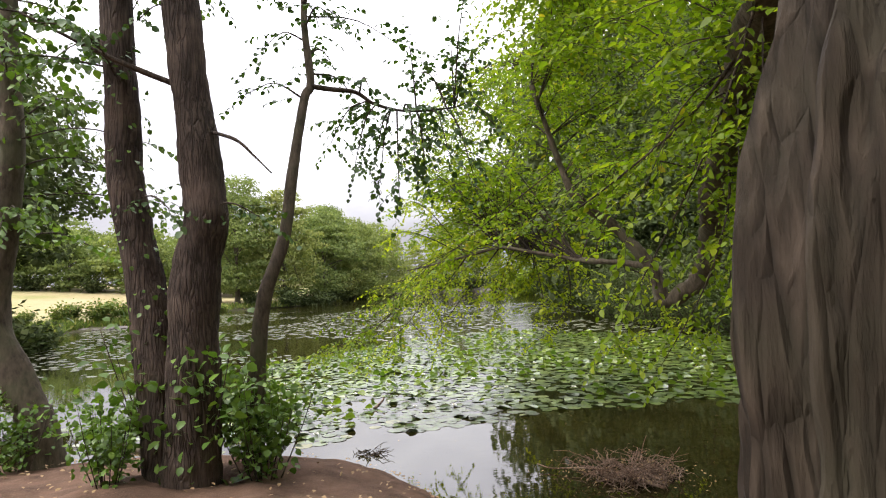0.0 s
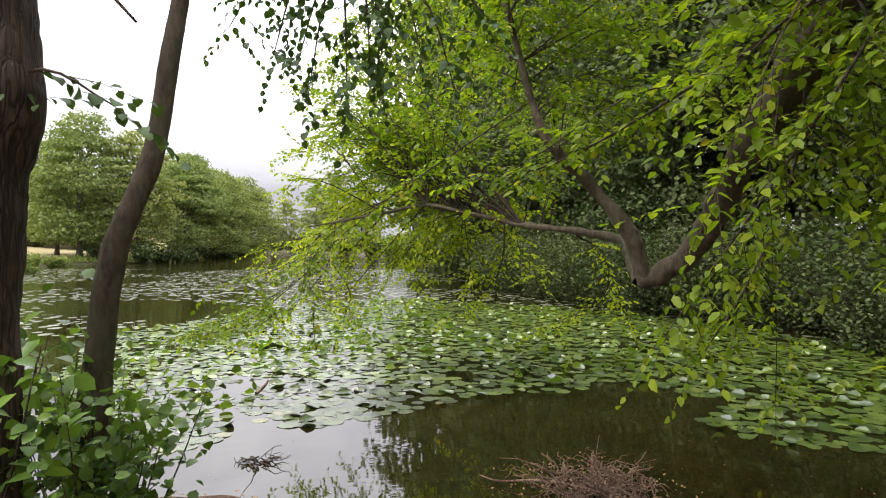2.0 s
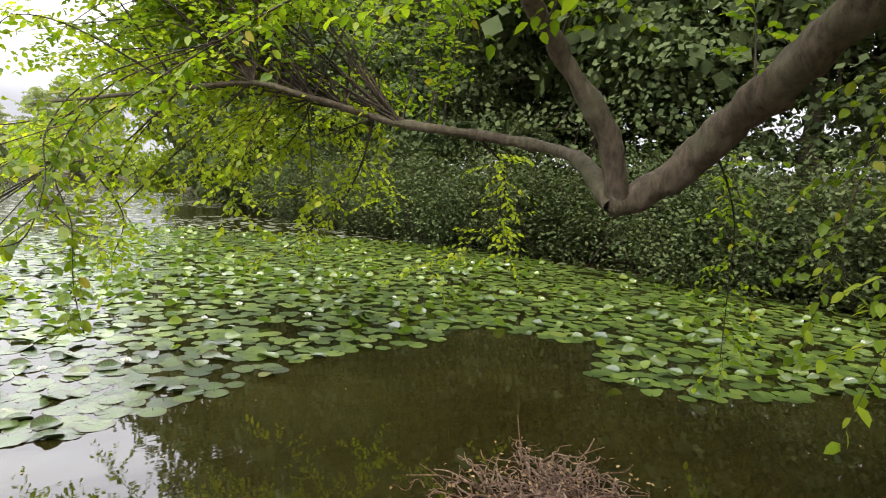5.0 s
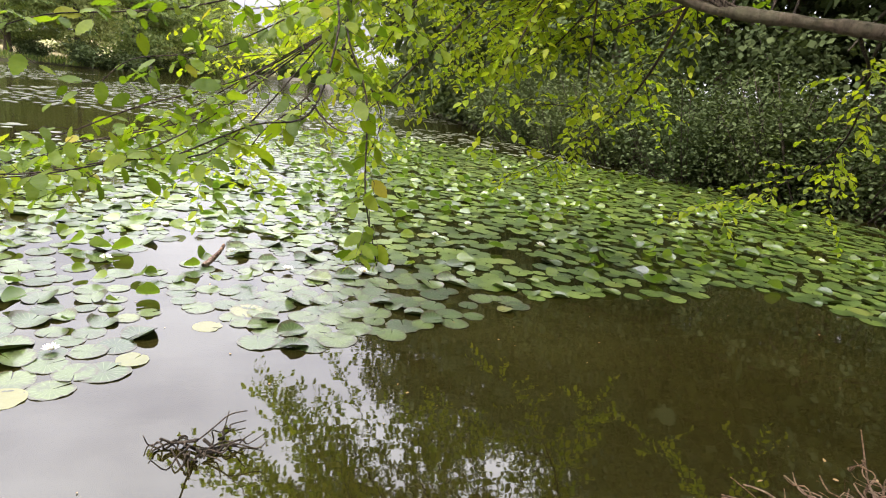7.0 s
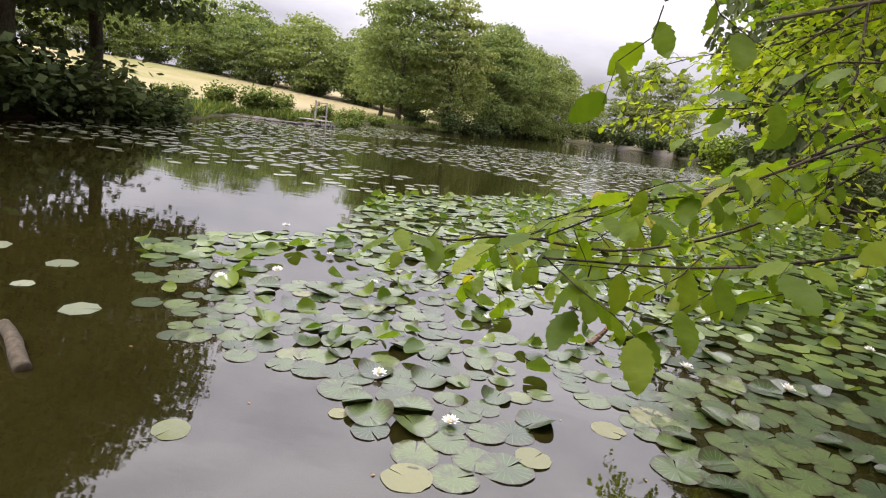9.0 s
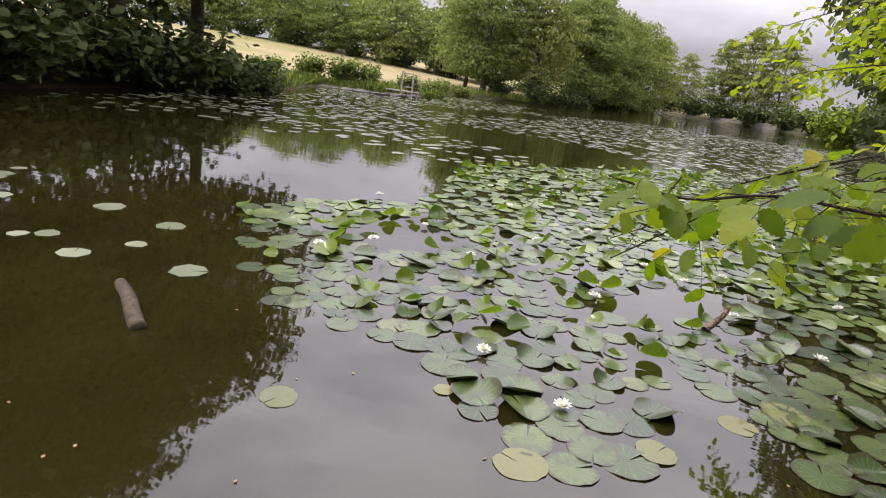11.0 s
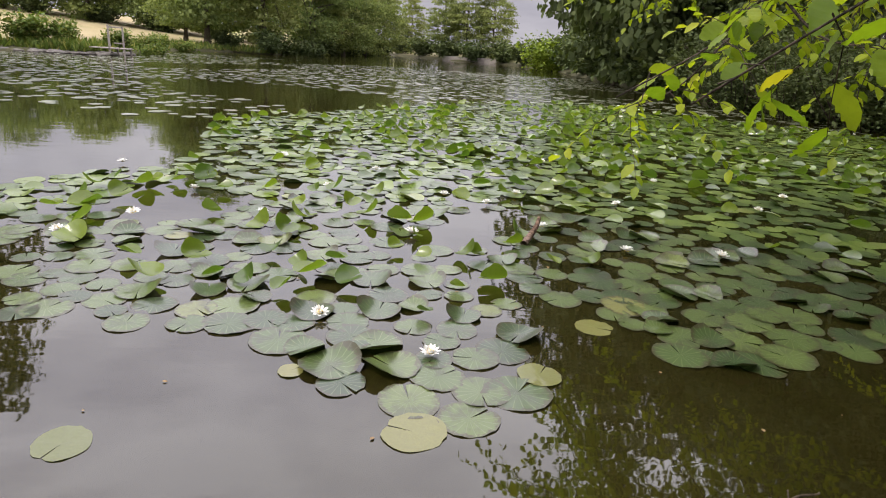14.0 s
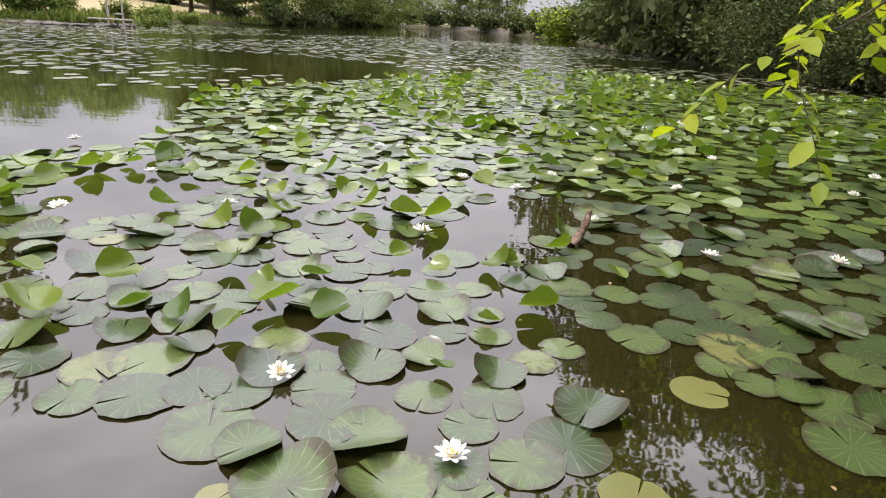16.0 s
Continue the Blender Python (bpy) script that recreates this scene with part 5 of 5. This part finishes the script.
def scatter_pads():
    """Fills the raft of lilies: the nearest as things, the rest joined."""
    cell = {}

    def free(x, y, gap):
        i, j = int(x // 0.25), int(y // 0.25)
        for a in (i - 1, i, i + 1):
            for b in (j - 1, j, j + 1):
                for q in cell.get((a, b), ()):
                    if (q[0] - x) ** 2 + (q[1] - y) ** 2 < gap * gap:
                        return False
        return True

    for x, y, s in placed:
        cell.setdefault((int(x // 0.25), int(y // 0.25)), []).append((x, y))
    n = 30000
    xs, ys = rng.uniform(-8, 14, n), rng.uniform(7.3, 35, n)
    ok = in_poly(xs, ys, RAFT)
    chosen = []
    for x, y in zip(xs[ok], ys[ok]):
        open_patch = noise.noise(Vector((x * 0.7, y * 0.45, 5.0)))
        middle = -5.5 < x < -1.4 and y < 14.5
        if open_patch < (-0.22 if middle else -0.5):
            continue
        if free(x, y, 0.165 if middle else 0.14):
            cell.setdefault((int(x // 0.25), int(y // 0.25)), []).append((x, y))
            chosen.append((x, y))
    chosen.sort(key=lambda q: (q[0] + 2.4) ** 2 + (q[1] - 9.5) ** 2)
    bulk, young = Geo(), Geo()
    for k, (x, y) in enumerate(chosen):
        green = noise.noise(Vector((x * 0.5, y * 0.5, 9.0))) + (0.15 if y > 17 and x < 4 else -0.08)
        raised = rng.random() < (0.34 if green > 0.1 else 0.08)
        size = rng.uniform(0.18, 0.3)
        if k < 270:
            kind = "raised" if raised and rng.random() < 0.5 else ("curled" if rng.random() < 0.2 else ("old" if rng.random() < 0.02 else "flat"))
            lily_pad(x, y, size * (0.7 if kind == "raised" else 1), kind)
            continue
        far = math.hypot(x + 2, y - 8) > 13
        if raised:
            sh = RAISED[k % 3]
            size *= 0.8
            rot = pose(x, y, 0.03 + size * 0.16, rng.uniform(8, 46), rng.uniform(-18, 18), rng.uniform(0, 360))
        else:
            sh = FAR_PAD[k % 3] if far else (CURLED[k % 3] if rng.random() < 0.2 else FLAT[k % 6])
            rot = pose(x, y, 0.004 + 0.002 * (k % 6), rng.uniform(-1.5, 1.5), rng.uniform(-1.5, 1.5), rng.uniform(0, 360))
        mat3, off = np.array(rot.to_3x3()), np.array(rot.translation)
        g = young if raised else bulk
        v = (sh[0] * size) @ mat3.T + off
        g.add(v, sh[1])
        g.f.append(sh[2] + g.n - len(v))
    tagged(part("lily_raft", bulk, PAD), "dense raft of green lily pads covering the pond", "water lilies", kind="stuff")
    tagged(part("lily_raft", young, PAD_RAISED), "bright young lily leaves standing over the raft", "water lilies", kind="stuff")
    loose = Geo()
    n = 10000
    xs, ys = rng.uniform(-30, 14, n), 11 + 50 * rng.random(n) ** 1.05
    keep = (shore_distance(xs, ys) < -1.0) & ~in_poly(xs, ys, RAFT)
    for x, y in zip(xs[keep], ys[keep]):
        if noise.noise(Vector((x * 0.12, y * 0.09, 2.0))) < -0.3 or (x > -6.8 + 0.1 * y and y < 13) or (-15 < x < -5.5 and 13 < y < 20) or (y < 22 and rng.random() < 0.6):
            continue
        sh = FAR_PAD[int(rng.integers(0, 3))]
        rot = pose(x, y, 0.006, 0, 0, rng.uniform(0, 360))
        v = (sh[0] * rng.uniform(0.18, 0.38)) @ np.array(rot.to_3x3()).T + np.array(rot.translation)
        loose.add(v, sh[1])
        loose.f.append(sh[2] + loose.n - len(v))
    tagged(part("loose_pads", loose, PAD_SHEEN), "scattered floating lily pads on open water", "water lilies", kind="stuff")


scatter_pads()


def petals(n, length, width, rise, seed):
    r = np.random.default_rng(seed)
    g = Geo()
    for i in range(n):
        a = 2 * math.pi * (i + r.uniform(-0.15, 0.15)) / n
        out, side = np.array([math.cos(a), math.sin(a), 0]), np.array([-math.sin(a), math.cos(a), 0])
        p = []
        for s, w in ((0.08, 0.3), (0.45, 1.0), (0.8, 0.7), (1.0, 0.02)):
            c = out * length * s * math.cos(rise * (0.5 + 0.5 * s)) + np.array([0, 0, length * s * math.sin(rise * (0.5 + 0.5 * s))])
            for q in (-1, 0, 1):
                p.append(c + side * q * w * width / 2 + np.array([0, 0, abs(q) * w * width * 0.2]))
        f = [[3 * k + j, 3 * k + j + 1, 3 * k + j + 4, 3 * k + j + 3] for k in range(3) for j in range(2)]
        g.add(p, f)
    return g


def first_flower():
    root = new("water_lily")
    tagged(root, "white water lily flower open among the pads", "flower", "white water lilies")
    for k, (n, ln, w, rise) in enumerate(((9, 0.065, 0.026, 0.35), (8, 0.058, 0.022, 0.8), (6, 0.045, 0.018, 1.15))):
        part("petal_ring", petals(n, ln, w, rise, k), PETAL, root)
    g = Geo()
    for i in range(16):
        a = i * 2.4
        d = np.array([math.cos(a), math.sin(a), 0]) * 0.004 * math.sqrt(i)
        tube(g, [d, d * 1.2 + np.array([0, 0, 0.012]), d * 1.3 + np.array([0, 0, 0.024])], 0.0025, 0.0015, 4)
    part("stamens", g, STAMEN, root, "yellow stamens")
    return root


flower = first_flower()
flower.location = (-2.42, 11.2, 0.02)
for x, y in ((-3.07, 11.62), (-5.32, 12.93), (-3.95, 13.76), (-2.57, 13.37), (-0.73, 13.16), (0.1, 13.16), (0.68, 16.39), (-3.54, 14.98), (2.19, 15.83), (-4.85, 14.55), (-2.24, 14.89), (-1.79, 14.6), (2.7, 18.83),
             (3.92, 20.45), (-3.09, 16.12), (-5.18, 18.11), (-0.29, 14.9), (2.98, 14.67), (1.42, 15.01), (-6.1, 15.67)):
    f = copy_thing(flower, pose(x, y, 0.03, rng.uniform(-12, 12), rng.uniform(-12, 12), rng.uniform(0, 360)))
    f.scale = (rng.uniform(0.9, 1.2),) * 3
count = 0
while count < 34:
    x, y = rng.uniform(-5, 11), rng.uniform(12, 29)
    if in_poly(np.array([x]), np.array([y]), RAFT)[0]:
        count += 1
        f = copy_thing(flower, pose(x, y, 0.04, rng.uniform(-12, 12), rng.uniform(-12, 12), rng.uniform(0, 360)))
        f.scale = (rng.uniform(0.85, 1.15),) * 3


# ---- dead wood and small things ----
def stick_line(length, seed):
    r = np.random.default_rng(seed)
    k = 7
    p = np.zeros((k, 3))
    p[:, 0] = np.linspace(0, length, k)
    p[:, 1:] = np.cumsum(r.normal(0, length * 0.11, (k, 2)), axis=0)
    return smooth_line(p, 2)


def stick_mesh(length, radius, seed, forks):
    g = Geo()
    p = stick_line(length, seed)
    tube(g, p, radius, radius * 0.35, 5, 0.2, 0, 30)
    r = np.random.default_rng(seed + 99)
    for _ in range(forks):
        i = r.integers(2, len(p) - 2)
        q = stick_line(length * r.uniform(0.25, 0.5), int(r.integers(0, 9999)))
        a = r.uniform(-1.2, 1.2)
        q = q @ np.array([[math.cos(a), math.sin(a), 0], [-math.sin(a), math.cos(a), 0.25], [0, 0.2, 1]]) + p[i]
        tube(g, q, radius * 0.6, radius * 0.2, 4)
    return g.mesh("stick", DEAD_WOOD)


def brush_pile():
    root = new("brush_pile")
    root.location = (2.3, 8.3, 0.0)
    root.scale = (0.78, 0.88, 0.6)
    tagged(root, "tangled heap of dead grey-brown branches in the shallows", "brushwood")
    meshes = [stick_mesh(rng.uniform(0.6, 1.1), rng.uniform(0.009, 0.021), 200 + k, 3) for k in range(14)]
    for k in range(125):
        a, d = rng.uniform(0, 2 * np.pi), 1.0 * math.sqrt(rng.random())
        x, y = d * math.cos(a) * 0.72, d * math.sin(a) * 0.45
        z = 0.0 + 0.12 * rng.random() * max(0.05, 1 - d * d)
        ob = part("stick", meshes[k % 14], None, root)
        ob.matrix_basis = pose(x, y, z, rng.uniform(0, 360), rng.uniform(-6, 5), math.degrees(a) + rng.normal(0, 60)) @ Matrix.Translation((-0.3, 0, 0))
    big = Geo()
    tube(big, smooth_line([(0.3, -0.7, 0.12), (-0.2, -0.1, 0.16), (-0.7, 0.25, 0.15), (-1.2, 0.45, 0.08), (-1.45, 0.62, 0.12)], 6), 0.032, 0.01, 8, 0.2)
    part("stick", big, DEAD_WOOD, root)
    litter = Geo()
    n = 260
    pos = np.stack([rng.normal(0, 0.6, n), rng.normal(0, 0.4, n), rng.uniform(0.01, 0.28, n)], 1)
    blades(litter, pos, rng.normal(size=(n, 3)), unit(rng.normal(size=(n, 3)) + [0, 0, 1.5]), np.full(n, 0.05), np.full(n, 0.03))
    part("dead_leaves", litter, STICK_LEAF, root, "caught brown leaves")["kind"] = "stuff"


brush_pile()


def dead_twigs():
    root = new("dead_branch")
    root.location = (-1.3, 9.85, 0.0)
    tagged(root, "bare dark branch with curled twigs rising from the water", "branch")
    for k in range(16):
        g = Geo()
        a, ln = rng.uniform(0, 2 * np.pi), rng.uniform(0.15, 0.38)
        way = np.array([math.cos(a) * 1.2, math.sin(a) * 0.7, rng.uniform(0.0, 0.5)])
        p = np.array([[rng.normal(0, 0.08), rng.normal(0, 0.05), -0.02]]) + np.linspace(0, 1, 6)[:, None] * way * ln + np.cumsum(rng.normal(0, 0.035, (6, 3)), axis=0)
        p[:, 2] = np.abs(p[:, 2])
        tube(g, smooth_line(p, 4), rng.uniform(0.005, 0.011), 0.003, 5, 0.2)
        part("twig", g, BARK_TWIG, root)


dead_twigs()


def sunken_log():
    g = Geo()
    tube(g, smooth_line([(-5.75, 10.95, 0.04), (-5.5, 10.8, 0.045), (-5.3, 10.66, 0.03), (-5.1, 10.53, 0.0)], 6), 0.045, 0.06, 10, 0.2)
    tagged(part("floating_log", g, BARK_GREY), "pale grey log floating in the pond", "log")


sunken_log()


def box_geo(x0, y0, z0, x1, y1, z1, bevel=0.01):
    bm = bmesh.new()
    bmesh.ops.create_cube(bm, size=1)
    bmesh.ops.scale(bm, vec=(x1 - x0, y1 - y0, z1 - z0), verts=bm.verts)
    bmesh.ops.translate(bm, vec=((x0 + x1) / 2, (y0 + y1) / 2, (z0 + z1) / 2), verts=bm.verts)
    bmesh.ops.bevel(bm, geom=bm.edges[:], offset=bevel, segments=1, affect="EDGES")
    me = bpy.data.meshes.new("board")
    bm.to_mesh(me)
    bm.free()
    me.materials.append(GREY_TIMBER)
    return me


def fishing_stand():
    root = new("fishing_stand")
    x, y, k = drawn_in(-29.3, 62.5)
    root.location = (x, y, 0)
    root.scale = (k, k, k)
    tagged(root, "small weathered timber fishing stand at the shore", "jetty")
    for name, b in (("post", (0, 0, -0.8, 0.14, 0.14, 2.5)), ("post", (1.2, 0, 0.7, 1.32, 0.12, 2.4)), ("rail", (0.14, 0.02, 2.25, 1.2, 0.1, 2.37)), ("post", (0.1, 1.2, -0.5, 0.22, 1.32, 0.7)), ("post", (1.2, 1.2, -0.5, 1.32, 1.32, 0.7)),
                    ("post", (1.2, 0, -0.8, 1.32, 0.12, 0.55)), ("deck_board", (-1.6, 0.0, 0.58, 1.5, 0.4, 0.66)), ("deck_board", (-1.6, 0.43, 0.58, 1.5, 0.83, 0.66)), ("deck_board", (-1.6, 0.86, 0.58, 1.5, 1.3, 0.66)), ("rail", (0.5, 0.02, 1.0, 1.2, 0.09, 1.1))):
        part(name, box_geo(*b), None, root)


fishing_stand()


def stone_mesh(seed):
    bm = bmesh.new()
    bmesh.ops.create_icosphere(bm, subdivisions=2, radius=0.5)
    for v in bm.verts:
        v.co *= 1 + 0.35 * noise.noise(v.co * 2.2 + Vector((seed * 3.1, 0, 0)))
        v.co.z *= 0.5
    me = bpy.data.meshes.new("stone")
    bm.to_mesh(me)
    bm.free()
    me.materials.append(STONE)
    return me


stones = [stone_mesh(k) for k in range(4)]
for k in range(46):
    u = k / 45
    line = [(-45, 57), (-38.5, 59.5), (-36.5, 61.5), (-32, 61.6), (-30.3, 64), (-30.8, 69)]
    i = min(int(u * 5), 4)
    f = u * 5 - i
    x, y = line[i][0] * (1 - f) + line[i + 1][0] * f, line[i][1] * (1 - f) + line[i + 1][1] * f
    x, y, size = drawn_in(x, y)
    ob = new("shore_stone", stones[k % 4])
    s = rng.uniform(0.5, 1.3) * size
    ob.matrix_world = pose(x + rng.normal(0, 0.4), y + rng.normal(0, 0.4), 0.05, 0, 0, rng.uniform(0, 360)) @ Matrix.Diagonal((s * 1.5, s, s * 0.8, 1))
    tagged(ob, "grey-brown stone lying along the shore", "stone", "shore stones")


def fringe():
    """Grass and reeds along the far meadow shore."""
    g = Geo()
    n = 9000
    k = rng.integers(15, 24, n)
    t = rng.random(n)
    a, b = np.array(SHORE)[k], np.array(SHORE)[k + 1]
    p = a + (b - a) * t[:, None] + rng.normal(0, 0.9, (n, 2))
    keep = shore_distance(p[:, 0], p[:, 1]) > 0.05
    p = p[keep]
    pos = np.column_stack([p, height(p[:, 0], p[:, 1])])
    m = len(p)
    up = unit(np.array([0, 0, 1]) + rng.normal(0, 0.35, (m, 3)))
    ln = rng.uniform(0.2, 0.65, m)
    blades(g, pos, up, unit(rng.normal(size=(m, 3))), ln, ln * 0.25)
    tagged(part("shore_grass", g, REED_LEAF), "rough green grass fringing the meadow shore", "grass", kind="stuff")


fringe()


def leaf_litter():
    g = Geo()
    n = 1500
    x, y = rng.uniform(-5, 3, n), rng.uniform(1, 9, n)
    keep = shore_distance(x, y) > 0.15
    x, y = x[keep], y[keep]
    pos = np.column_stack([x, y, height(x, y) + 0.05])
    m = len(x)
    blades(g, pos, rng.normal(size=(m, 3)) * [1, 1, 0.15], unit(rng.normal(0, 0.2, (m, 3)) + [0, 0, 1]), rng.uniform(0.03, 0.06, m), rng.uniform(0.02, 0.035, m))
    tagged(part("leaf_litter", g, STICK_LEAF), "brown fallen leaves strewn on the earth bank", "leaf litter", kind="stuff")


leaf_litter()


def floating_bits():
    """Petals, seeds and dead leaves adrift on the water."""
    g = Geo()
    n = 90
    x, y = rng.uniform(-5, 6, n), rng.uniform(7.5, 13, n)
    keep = (shore_distance(x, y) < -0.25)
    x, y = x[keep], y[keep]
    m = len(x)
    pos = np.column_stack([x, y, np.full(m, 0.006)])
    ln = rng.uniform(0.008, 0.035, m)
    blades(g, pos, rng.normal(size=(m, 3)) * [1, 1, 0.02], unit(rng.normal(0, 0.08, (m, 3)) + [0, 0, 1]), ln, ln * 0.6)
    tagged(part("floating_leaves", g, STICK_LEAF), "tiny dead leaves adrift on the dark water", "leaf litter", kind="stuff")


floating_bits()


def ivy(stem, low, high, n, label):
    """Ivy leaves clinging to a stem."""
    line = smooth_line(stem, 10)
    line = line[(line[:, 2] > low) & (line[:, 2] < high)]
    c = line[rng.integers(0, len(line), n)]
    a = rng.uniform(0, 2 * np.pi, n)
    out = np.stack([np.cos(a), np.sin(a), np.zeros(n)], 1)
    pos = c + out * rng.uniform(0.17, 0.23, (n, 1)) + np.stack([np.zeros(n), np.zeros(n), rng.normal(0, 0.08, n)], 1)
    g = Geo()
    ln = rng.uniform(0.03, 0.065, n)
    blades(g, pos, unit(out * 0.5 + rng.normal(0, 0.4, (n, 3)) + [0, 0, -0.5]), unit(out + [0, 0, 0.6]), ln, ln * 0.9)
    tagged(part("ivy", g, SHRUB_LEAF), label, "ivy", kind="stuff")


ivy(left_stem, 2.3, 4.6, 150, "small ivy leaves clinging to the alder's bark")
ivy(right_stem, 1.0, 2.2, 160, "ivy leaves wrapped round the alder's foot")


def drift_stick():
    g = Geo()
    tube(g, smooth_line([(-1.6, 13.25, 0.02), (-1.53, 13.36, 0.06), (-1.46, 13.48, 0.11), (-1.42, 13.58, 0.17)], 5), 0.03, 0.018, 8, 0.3)
    tagged(part("drift_stick", g, DEAD_WOOD), "broken grey stick poking up between lily pads", "stick")


drift_stick()


def low_wall():
    """A low stone wall with a pale coping at the far end of the lake."""
    root = new("stone_wall")
    x, y, k = drawn_in(2.5, 205.5)
    root.location = (x, y, 0.1)
    root.scale = (k, k, k)
    root.rotation_euler = (0, 0, radians(-28))
    tagged(root, "low grey stone wall with pale coping at the far shore", "wall")
    for i in range(9):
        for name, b in (("stone_block", (i * 2.0, 0, -0.6, i * 2.0 + 1.97, 0.5, 1.0)), ("coping", (i * 2.0 - 0.02, -0.06, 1.0, i * 2.0 + 1.98, 0.56, 1.18))):
            part(name, box_geo(*b, bevel=0.03), None, root)


low_wall()
